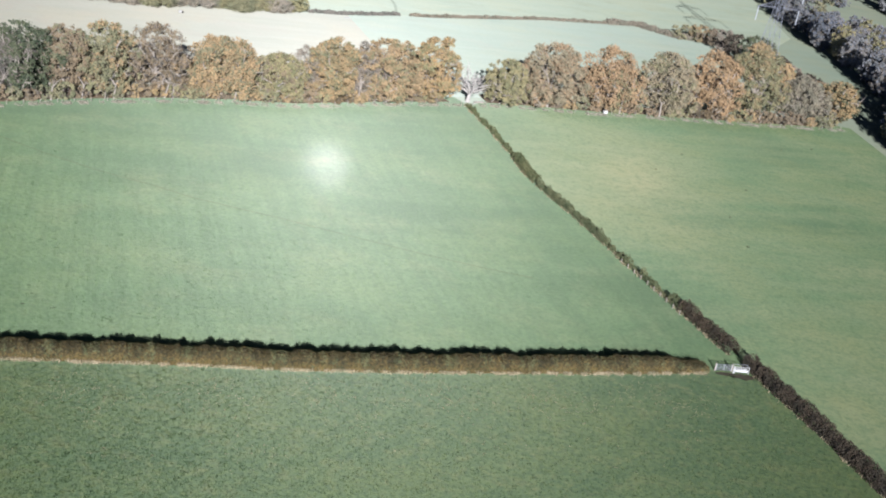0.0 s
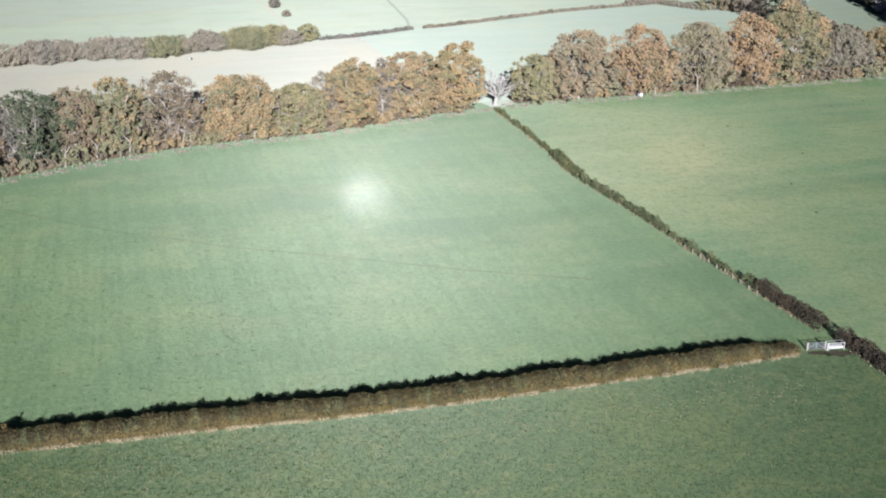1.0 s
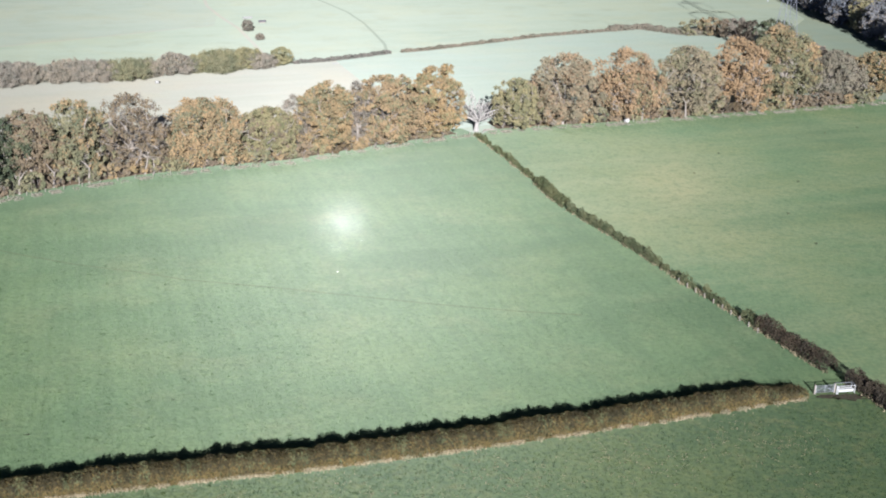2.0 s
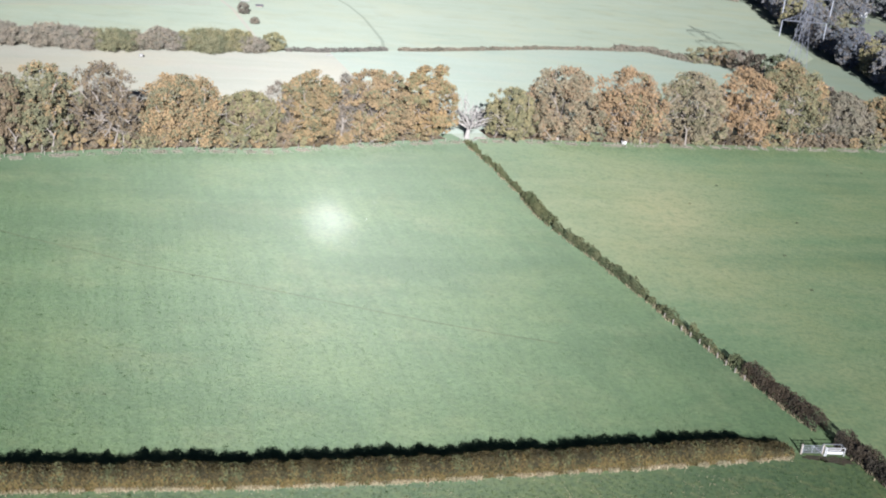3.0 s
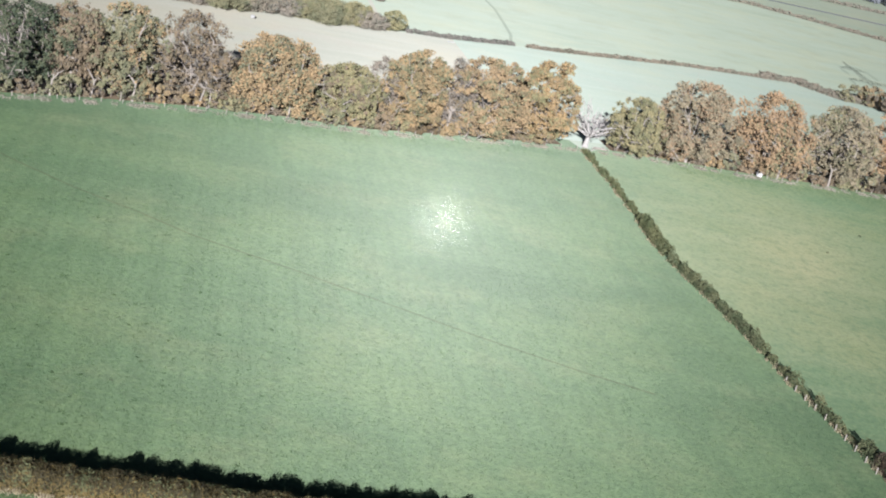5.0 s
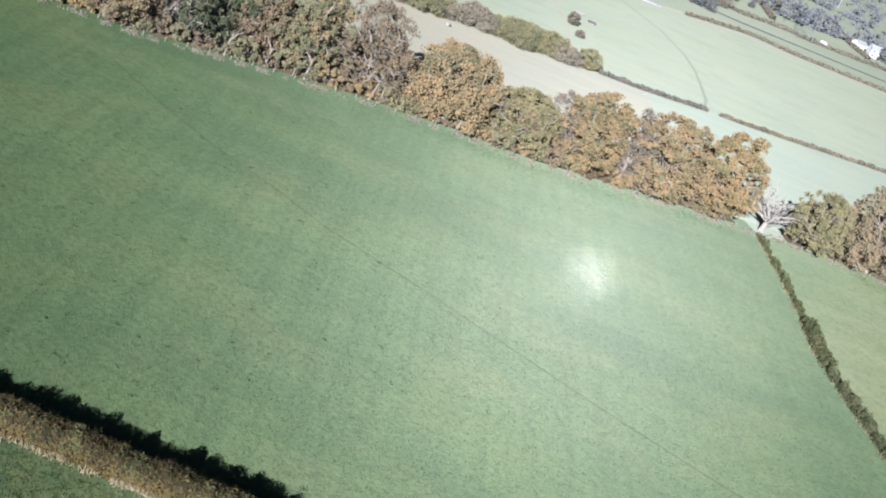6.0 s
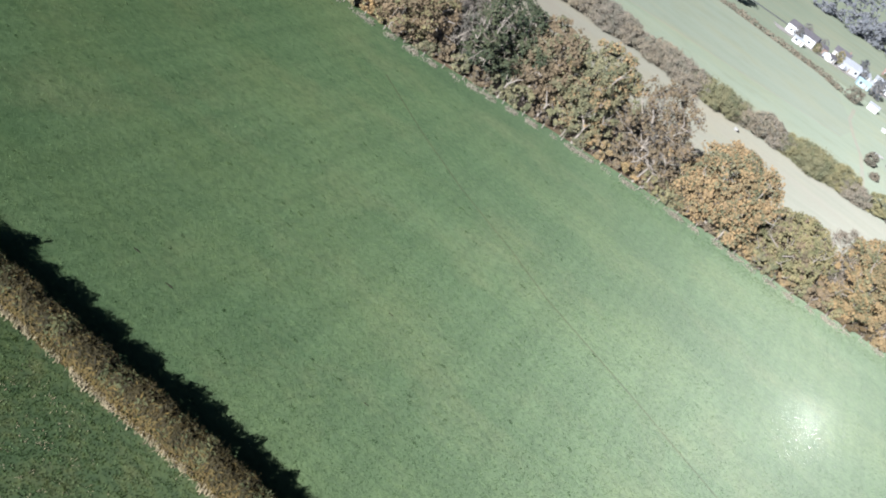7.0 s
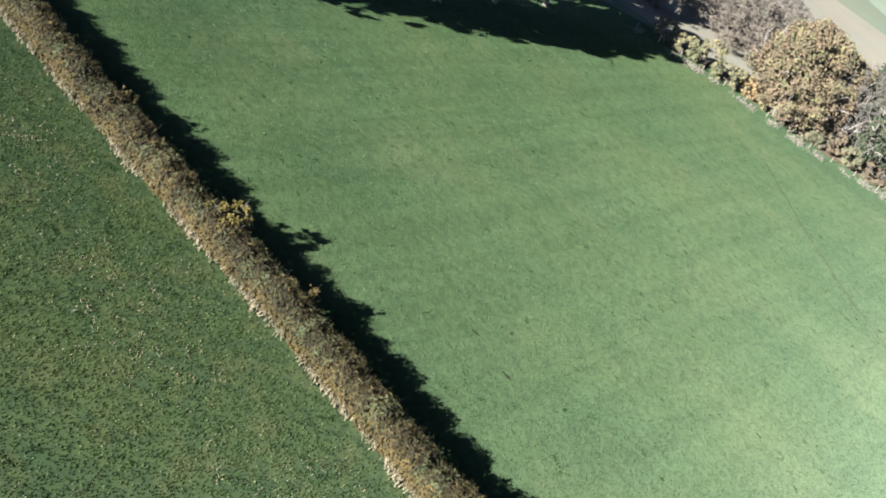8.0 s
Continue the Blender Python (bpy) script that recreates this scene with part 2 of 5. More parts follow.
LEAF = {
    "orange": leaf_material("orange_leaves", [(0.222, 0.148, 0.084), (0.374, 0.258, 0.142), (0.302, 0.221, 0.125), (0.442, 0.296, 0.154)]),
    "gold": leaf_material("golden_leaves", [(0.235, 0.165, 0.087), (0.388, 0.273, 0.138), (0.299, 0.220, 0.118), (0.472, 0.326, 0.158)]),
    "brown": leaf_material("brown_leaves", [(0.139, 0.106, 0.068), (0.230, 0.177, 0.113), (0.182, 0.146, 0.091), (0.262, 0.199, 0.121)]),
    "russet": leaf_material("russet_leaves", [(0.163, 0.141, 0.096), (0.271, 0.235, 0.161), (0.214, 0.193, 0.130), (0.310, 0.264, 0.172)]),
    "olive": leaf_material("olive_leaves", [(0.122, 0.122, 0.067), (0.214, 0.205, 0.114), (0.238, 0.222, 0.123), (0.297, 0.259, 0.135)]),
    "yellowgreen": leaf_material("yellow_green_leaves", [(0.171, 0.134, 0.072), (0.303, 0.226, 0.121), (0.250, 0.193, 0.107), (0.405, 0.279, 0.133)]),
    "green": leaf_material("dark_green_leaves", [(0.052, 0.066, 0.038), (0.091, 0.108, 0.058), (0.104, 0.118, 0.059), (0.130, 0.138, 0.068)]),
    "grey": leaf_material("bare_twigs", [(0.150, 0.130, 0.103), (0.235, 0.202, 0.159), (0.190, 0.163, 0.129), (0.280, 0.240, 0.189)]),
    # far thicket: tones lightened so that the leaf colour carries the haze
    "far_grey": leaf_material("hazed_grey_brown_far_twigs", [(0.212, 0.182, 0.137), (0.311, 0.268, 0.199), (0.261, 0.230, 0.166), (0.360, 0.310, 0.227)]),
    "far_olive": leaf_material("hazed_olive_far_leaves", [(0.164, 0.161, 0.090), (0.253, 0.239, 0.133), (0.216, 0.206, 0.114), (0.310, 0.283, 0.151)]),
    # woods: distance haze is painted in by greying and bluing the twigs
    "wood_grey": leaf_material("hazed_grey_woodland_twigs", [(0.128, 0.132, 0.143), (0.198, 0.206, 0.221), (0.163, 0.167, 0.180), (0.239, 0.244, 0.260)]),
    "wood_dull": leaf_material("hazed_dull_woodland_twigs", [(0.110, 0.114, 0.119), (0.165, 0.171, 0.179), (0.139, 0.145, 0.151), (0.190, 0.194, 0.200)]),
    "hedge": leaf_material("hedge_twigs", [(0.085, 0.064, 0.042), (0.135, 0.102, 0.06), (0.115, 0.095, 0.05), (0.165, 0.12, 0.066)]),
    "hedge_olive": leaf_material("olive_hedge_leaves", [(0.075, 0.085, 0.038), (0.124, 0.133, 0.061), (0.108, 0.120, 0.055), (0.159, 0.156, 0.071)]),
    "shrub": leaf_material("yellow_olive_shrub_leaves", [(0.075, 0.062, 0.018), (0.150, 0.122, 0.030), (0.110, 0.098, 0.028), (0.215, 0.170, 0.045)]),
    "tan": leaf_material("tan_hedge_growth", [(0.081, 0.059, 0.024), (0.143, 0.105, 0.039), (0.112, 0.090, 0.032), (0.191, 0.139, 0.046)]),
    "dull": leaf_material("dull_far_twigs", [(0.131, 0.116, 0.090), (0.194, 0.173, 0.135), (0.163, 0.150, 0.112), (0.225, 0.198, 0.150)]),
    # hedge top: its shade is put into these darker twig tones
    "hedge_top": leaf_material("hedge_top_twigs", [(0.039, 0.031, 0.015), (0.066, 0.054, 0.024), (0.057, 0.051, 0.020), (0.085, 0.066, 0.027)]),
    "hedge_dark": leaf_material("dark_hedge_twigs", [(0.037, 0.030, 0.022), (0.062, 0.048, 0.034), (0.055, 0.048, 0.031), (0.077, 0.059, 0.038)]),
    "verge": leaf_material("bleached_verge_grass", [(0.259, 0.232, 0.173), (0.346, 0.310, 0.239), (0.288, 0.260, 0.192), (0.389, 0.352, 0.272)], shift=0.0),
    "straw": leaf_material("dry_grass", [(0.261, 0.220, 0.131), (0.385, 0.317, 0.196), (0.240, 0.215, 0.119), (0.437, 0.367, 0.237)], shift=0.0),
}


def surface(name, base, rough=0.6, vary=0.25, scale=2.0, metal=0.0, spec=0.4):
    n = Nodes(name, rough=rough, spec=spec, fuzz=0.3)
    n.bsdf.inputs["Metallic"].default_value = metal
    v = n.noise(scale, 4, 0.65, n.at(local=True))
    n.colour(n.ramp(v, [(0.3, tuple(b * (1 - vary) for b in base)), (0.7, tuple(min(1, b * (1 + vary)) for b in base))]))
    return n.bump(v, 0.3, 0.02).mat


BARK = surface("bark", (0.24, 0.20, 0.16), 0.9, 0.4, 3.0)
BARK_DEAD = surface("barkless_wood", (0.43, 0.40, 0.36), 0.85, 0.25, 3.0)
BARK_PALE = surface("pale_bark", (0.34, 0.30, 0.25), 0.85, 0.3, 3.0)
PYLON_STEEL = surface("weathered_steel", (0.27, 0.28, 0.31), 0.6, 0.2, 3.0, 0.2)
STEEL = surface("galvanised_steel", (0.48, 0.50, 0.52), 0.45, 0.15, 4.0, 0.6)
WHITE = surface("white_paint", (0.80, 0.80, 0.78), 0.5, 0.08, 1.5)
DULL_WHITE = surface("weathered_white_paint", (0.55, 0.55, 0.53), 0.6, 0.2, 1.5)
WRAP = surface("dull_white_wrap", (0.42, 0.41, 0.38), 0.6, 0.12, 1.5)
RENDER = surface("house_render", (0.56, 0.54, 0.50), 0.8, 0.1, 0.6)
BRICK = surface("brick_wall", (0.28, 0.20, 0.165), 0.85, 0.25, 1.2)
SLATE = surface("slate_roof", (0.16, 0.15, 0.16), 0.55, 0.2, 0.8)
TILE = surface("clay_roof", (0.19, 0.155, 0.14), 0.8, 0.25, 0.8)
SHEET = surface("metal_sheet", (0.70, 0.72, 0.74), 0.35, 0.1, 0.4, 0.4)
PLASTIC = surface("tunnel_plastic", (0.42, 0.41, 0.5), 0.35, 0.1, 0.5)
TEAL = surface("teal_sheet", (0.42, 0.56, 0.60), 0.5, 0.1, 0.4)
GLASS = surface("window_glass", (0.05, 0.06, 0.07), 0.1, 0.1, 1.0, 0.0, 0.8)
WOOD = surface("weathered_wood", (0.36, 0.32, 0.27), 0.9, 0.3, 5.0)
MUD = surface("trodden_mud", (0.05, 0.04, 0.024), 0.85, 0.45, 1.6)
RUBBER = surface("rubber", (0.03, 0.03, 0.03), 0.9, 0.2, 4.0)
ASPHALT = surface("worn_asphalt", (0.15, 0.15, 0.15), 0.9, 0.2, 0.3)
GRAVEL = surface("gravel_yard", (0.40, 0.37, 0.33), 0.95, 0.25, 0.15)
PORCELAIN = surface("insulator_glass", (0.45, 0.47, 0.50), 0.3, 0.1, 2.0)

# ------------------------------------------------------------ mesh helpers
def mesh_of(name, verts, faces, mat, smooth=False):
    """A mesh from arrays: verts (n, 3), faces (m, k)."""
    verts, faces = np.asarray(verts, float), np.asarray(faces, int)
    me = bpy.data.meshes.new(name)
    me.vertices.add(len(verts))
    me.vertices.foreach_set("co", verts.ravel())
    k = faces.shape[1]
    me.loops.add(faces.size)
    me.loops.foreach_set("vertex_index", faces.ravel())
    me.polygons.add(len(faces))
    me.polygons.foreach_set("loop_start", np.arange(len(faces)) * k)
    me.polygons.foreach_set("use_smooth", np.full(len(faces), smooth))
    me.update(calc_edges=True)
    me.validate()
    me.materials.append(mat)
    return me


def unit(v):
    return v / np.maximum(np.linalg.norm(v, axis=-1, keepdims=True), 1e-9)


def cards(name, centres, normals, size, mat, rng, stretch=1.0, fold=0.35, loose=0.45):
    """Many small folded leaf clusters, each an island of two triangles."""
    n = len(centres)
    normals = unit(normals + rng.normal(0, loose, (n, 3)))
    u = unit(np.cross(normals, rng.normal(size=(n, 3))))
    v = np.cross(normals, u)
    s = size * rng.uniform(0.6, 1.4, (n, 1))
    a, b = u * s * stretch, v * s
    lift = normals * s * fold
    p = np.stack([centres - a, centres - b + lift, centres + a, centres + b + lift], 1).reshape(-1, 3)
    return mesh_of(name, p, np.arange(4 * n).reshape(-1, 4), mat)


def blades(name, feet, lean, height, width, mat, rng):
    """Upright tapering blades or twigs: triangles that stand on their feet."""
    n = len(feet)
    turn = rng.uniform(0, math.tau, n)
    side = np.stack([np.cos(turn), np.sin(turn), np.zeros(n)], 1) * (width * rng.uniform(0.6, 1.4, n))[:, None]
    tip = feet + np.concatenate([rng.normal(0, lean, (n, 2)), np.ones((n, 1))], 1) * (height * rng.uniform(0.7, 1.25, n))[:, None]
    p = np.stack([feet - side, feet + side, tip], 1).reshape(-1, 3)
    return mesh_of(name, p, np.arange(3 * n).reshape(-1, 3), mat)


def tubes(name, runs, mat, sides=6):
    """Tapered tubes along polylines: runs of (points, radii)."""
    verts, faces = [], []
    for points, radii in runs:
        points = [Vector(p) for p in points]
        base = len(verts)
        for i, p in enumerate(points):
            way = (points[min(i + 1, len(points) - 1)] - points[max(i - 1, 0)]).normalized()
            x = way.orthogonal().normalized()
            y = way.cross(x)
            for k in range(sides):
                a = math.tau * k / sides
                verts.append(p + (x * math.cos(a) + y * math.sin(a)) * radii[i])
        for i in range(len(points) - 1):
            for k in range(sides):
                q = base + i * sides
                faces.append((q + k, q + (k + 1) % sides, q + sides + (k + 1) % sides, q + sides + k))
        for end in (base, base + (len(points) - 1) * sides):
            for k in range(1, sides - 1, 2):
                faces.append((end, end + k, end + k + 1, end + (k + 2) % sides))
    return mesh_of(name, [tuple(v) for v in verts], faces, mat, True)


def part(name, me, parent, label=""):
    ob = new(name, me)
    ob.parent = parent
    if name in ("crown", "twig_mass", "leaf_patch", "leafy_growth", "bough_mass", "stem_mass", "blade_mass", "foliage", "shoot_mass", "dry_growth"):
        tagged(ob, kind="stuff")
    return tagged(ob, label)


def thing(name, label, category, at=(0, 0, 0), turn=0.0, group="", kind=""):
    """An Empty at the thing's base."""
    ob = new(name)
    ob.matrix_world = pose(*at, 0, 0, turn)
    return tagged(ob, label, category, group, kind)


def box(bm, x0, y0, z0, x1, y1, z1):
    vs = [bm.verts.new(p) for p in ((x0, y0, z0), (x1, y0, z0), (x1, y1, z0), (x0, y1, z0), (x0, y0, z1), (x1, y0, z1), (x1, y1, z1), (x0, y1, z1))]
    for f in ((3, 2, 1, 0), (4, 5, 6, 7), (0, 1, 5, 4), (1, 2, 6, 5), (2, 3, 7, 6), (3, 0, 4, 7)):
        bm.faces.new([vs[i] for i in f])


def solid(name, bm, mat, bevel=0.0):
    if bevel:
        bmesh.ops.bevel(bm, geom=list(bm.edges), offset=bevel, segments=1, affect="EDGES")
    me = bpy.data.meshes.new(name)
    bm.to_mesh(me)
    bm.free()
    me.materials.append(mat)
    return me


def boxes(name, list_of, mat, bevel=0.0):
    bm = bmesh.new()
    for b in list_of:
        box(bm, *b)
    return solid(name, bm, mat, bevel)


# ------------------------------------------------------------ ground and fields
def sheet(name, outline, z, mat, label):
    bm = bmesh.new()
    bm.faces.new([bm.verts.new((x, y, z)) for x, y in outline])
    bmesh.ops.triangulate(bm, faces=bm.faces[:])
    return tagged(new(name, solid(name, bm, mat)), label, "ground", kind="structure")


HEDGE_FOOT = [(-140, 122), (-95, 135.3), (-78.8, 140.3), (-63, 145.7), (-47.7, 150.1), (-37, 153.4), (-20.7, 157.7), (-4.6, 162.8), (14, 169.4), (28.2, 174.5), (42.7, 179.9), (49.0, 182.6)]
RIGHT_HEDGE = [(0.4, 326.5), (8.1, 305.5), (15.0, 284.4), (20.3, 267.6), (30.5, 245.9), (38.0, 227.3), (43.4, 216.0), (47.5, 205.9), (54.6, 191.5), (61.6, 177.6), (67, 165), (70.5, 155), (80, 134), (96, 95)]
TREE_LINE = [(-134, 238), (-122.5, 247), (-106, 255.6), (-99.5, 262), (-91, 269), (-76, 280), (-59, 290), (-43.5, 296.2), (-24, 311.5), (-4.5, 324.5), (7, 331), (19.5, 336), (36, 341.3), (53, 348.5), (75, 357), (93, 364), (114, 373), (122, 377.5)]
FAR_HEDGE = [(-151, 366), (-128.8, 376.8), (-104.4, 384.8), (-86, 398.5), (-68.7, 406), (-61.9, 411), (-47.8, 419.6), (-30.6, 434.3), (-18, 441.7), (23.7, 474.9), (62.7, 497.5), (78.6, 486), (90, 489), (103, 470), (118, 452), (124, 425), (130, 400)]
BIG = 40000
sheet("ground", [(-BIG, -BIG), (BIG, -BIG), (BIG, BIG), (-BIG, BIG)], -0.06, GRASS_LAND, "wide green farmland reaching to the horizon")
sheet("field_near", [(-400, 20), (-140, 123.5)] + [(x, y + 1.5) for x, y in HEDGE_FOOT[1:]] + [(57, 188), (61.6, 177.6), (67, 165), (70.5, 155), (80, 134), (96, 95), (140, -40), (-60, -150)], 0.0, GRASS_NEAR, "rough green pasture with a tussocky surface")
sheet("field_main", [(-140, 123.5)] + [(x, y + 1.5) for x, y in HEDGE_FOOT[1:]] + [(57, 188)] + RIGHT_HEDGE[7::-1] + [(x, y + 9) for x, y in TREE_LINE[9::-1]] + [(-150, 225)], 0.004, GRASS_MAIN, "smooth green pasture lit by a low sun")
sheet("field_right", RIGHT_HEDGE[:9] + [(57, 188)] + RIGHT_HEDGE[9:] + [(170, 120), (150, 290), (128, 350), (124, 381)] + [(x, y + 9) for x, y in TREE_LINE[16:9:-1]], 0.0, GRASS_RIGHT, "grazed green pasture with yellowish worn patches")
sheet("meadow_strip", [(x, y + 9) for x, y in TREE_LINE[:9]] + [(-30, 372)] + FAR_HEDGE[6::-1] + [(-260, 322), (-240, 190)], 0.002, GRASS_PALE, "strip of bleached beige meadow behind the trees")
sheet("meadow_dewy_hazed", [(-24, 320.5)] + [(x, y + 9) for x, y in TREE_LINE[9:]] + [(130, 400)] + FAR_HEDGE[15:5:-1] + [(-30, 372)], 0.001, GRASS_HAZED, "pale dewy grass field behind the trees, blued for haze")
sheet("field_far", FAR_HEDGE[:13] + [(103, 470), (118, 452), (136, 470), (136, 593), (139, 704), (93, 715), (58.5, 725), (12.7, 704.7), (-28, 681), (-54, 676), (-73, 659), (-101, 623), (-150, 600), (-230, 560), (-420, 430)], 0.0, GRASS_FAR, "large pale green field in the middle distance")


sheet("lane", [(118, 453), (122, 500), (136, 532), (160, 483), (170, 423), (150, 381), (128, 383), (130, 400)], 0.006, GRASS_LANE, "green grassy lane beside the wood")


def ribbon(name, line, width, z, mat, label, category="path"):
    verts = []
    for i, (x, y) in enumerate(line):
        a, b = Vector(line[max(i - 1, 0)]), Vector(line[min(i + 1, len(line) - 1)])
        d = (b - a).normalized()
        verts += [(x - d.y * width / 2, y + d.x * width / 2, z), (x + d.y * width / 2, y - d.x * width / 2, z)]
    faces = [(2 * i, 2 * i + 1, 2 * i + 3, 2 * i + 2) for i in range(len(line) - 1)]
    return tagged(new(name, mesh_of(name, verts, faces, mat)), label, category, kind="structure")


LITTER = surface("leaf_litter", (0.17, 0.125, 0.075), 0.95, 0.45, 0.9)
for line in (TREE_LINE[1:10], TREE_LINE[10:17]):
    ribbon("leaf_litter", [(x - 3.2, y + 6.4) for x, y in line], 8.0, 0.014, LITTER, "brown fallen leaves under the hedgerow trees", "ground")
PATH_LINE = [(-100, 238), (-84.6, 231.2), (-72.4, 226.9), (-60, 224), (-51.1, 221.1), (-33.1, 218.4), (-23.9, 216.6), (-7, 213.4), (8.7, 211.2), (18, 210.6)]
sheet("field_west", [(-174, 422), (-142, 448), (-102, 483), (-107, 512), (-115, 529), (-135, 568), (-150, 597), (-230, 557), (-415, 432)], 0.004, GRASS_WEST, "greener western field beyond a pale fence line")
ribbon("track", [(-174, 422), (-142, 448), (-102, 483)], 1.0, 0.008, GRASS_PALE, "pale fence-line strip across the far field", "track")
ribbon("track", [(-71.2, 421), (-80, 446), (-91.7, 477.5), (-104, 503), (-115, 529), (-124, 560)], 1.5, 0.009, GRASS_PALE, "pale worn farm track across the far field", "track")
ribbon("path", PATH_LINE, 0.32, 0.008, GRASS_PATH, "faint trodden path across the green pasture")
ribbon("track", [(-31.5, 434), (-34, 452), (-40, 475), (-46, 497), (-55, 522), (-72, 556), (-98, 590)], 1.1, 0.006, GRASS_TRACK, "dark curved track across the pale far field")


# ------------------------------------------------------------ trees
def crown_lobes(h, w, rng, low=0.04, count=40):
    """Rounded masses that make up a broad uneven crown: centres and radii."""
    z = np.concatenate([rng.uniform(-0.95, 0.55, count - count // 3), rng.uniform(0.5, 1.0, count // 3)])
    a = rng.uniform(0, math.tau, count)
    r = np.power(np.clip(1 - np.abs(z) ** np.where(z < 0, 6.0, 2.6), 0, 1), 0.5)
    r = r * np.where(z < -0.55, 0.82, 1.0)
    big = rng.uniform(0.033, 0.095, count) * w
    k, ph = rng.uniform(2, 4), rng.uniform(0, math.tau)
    uneven = 1 + 0.17 * np.sin(k * a + ph) + 0.12 * np.sin(2.3 * k * a + 3 * z + ph) + rng.normal(0, 0.08, count)
    mid, rz = h * (low + 1) / 2, h * (1 - low) / 2
    reach = np.maximum(w * 0.5 * r * uneven - big * 0.8, 0.05 * w)
    centres = np.stack([np.cos(a) * reach, np.sin(a) * reach, mid + z * (rz - big * 0.7) * (1 + 0.07 * np.sin(2 * a + ph))], 1)
    core = count // 8     # masses nearer the trunk, seen through the gaps
    a, z = math.tau * (np.arange(core) + rng.uniform(0, 0.6, core)) / core * 2.4, rng.uniform(-0.75, 0.6, core)
    inner = np.stack([np.cos(a) * w * 0.25, np.sin(a) * w * 0.25, mid + z * rz], 1)
    return np.concatenate([centres, inner]), np.concatenate([big, np.full(core, 0.14 * w)])


def clumps(p, rng, length):
    """A smooth uneven field over places, about -1 to 1: where leaves gather and where they leave gaps."""
    out = np.zeros(len(p))
    for k in range(9):
        d = unit(rng.normal(size=3))
        out += np.sin(p @ d * math.tau / (length * rng.uniform(0.5, 1.6)) + rng.uniform(0, math.tau))
    return out / 3


def shell_points(centres, radii, n, rng, squash=0.85, gap=0.0, grain=1.5):
    """Points over the outsides of the masses, gathered in clumps, with the way that each faces."""
    n = int(n * 1.75)
    share = radii ** 2 / np.sum(radii ** 2)
    pick = rng.choice(len(radii), n, p=share)
    d = unit(rng.normal(size=(n, 3)))
    out = unit(centres[pick] - centres.mean(0))
    flip = np.sum(d * out, 1) < -0.35
    d[flip] *= -1
    p = centres[pick] + d * (radii[pick] * rng.uniform(0.3, 1.4, n))[:, None] * np.array([1, 1, squash])
    p[:, 2] = np.maximum(p[:, 2], 0.2)
    keep = clumps(p, rng, grain) + rng.normal(0, 0.25, n) > gap
    return p[keep], d[keep]


def limbs_of(h, targets, rng, girth, fork=0.28, lean=(0.0, 0.0)):
    """A trunk and its limbs, which reach for the targets."""
    top = Vector((lean[0], lean[1], h * fork))
    runs = [([(0, 0, -0.2), (lean[0] * 0.2, lean[1] * 0.2, h * fork * 0.4), top], [girth * 1.35, girth, girth * 0.85])]
    for c in targets:
        c = Vector(c)
        mid = top.lerp(c, 0.5) + Vector(rng.normal(0, 0.05 * h, 3))
        mid.z += 0.05 * h
        runs.append(([top, mid, c], [girth * 0.38, girth * 0.22, girth * 0.06]))
        for _ in range(2):
            e = c + Vector(rng.normal(0, 0.11 * h, 3))
            runs.append(([mid, mid.lerp(e, 0.55) + Vector(rng.normal(0, 0.03 * h, 3)), e], [girth * 0.2, girth * 0.12, girth * 0.04]))
    return runs


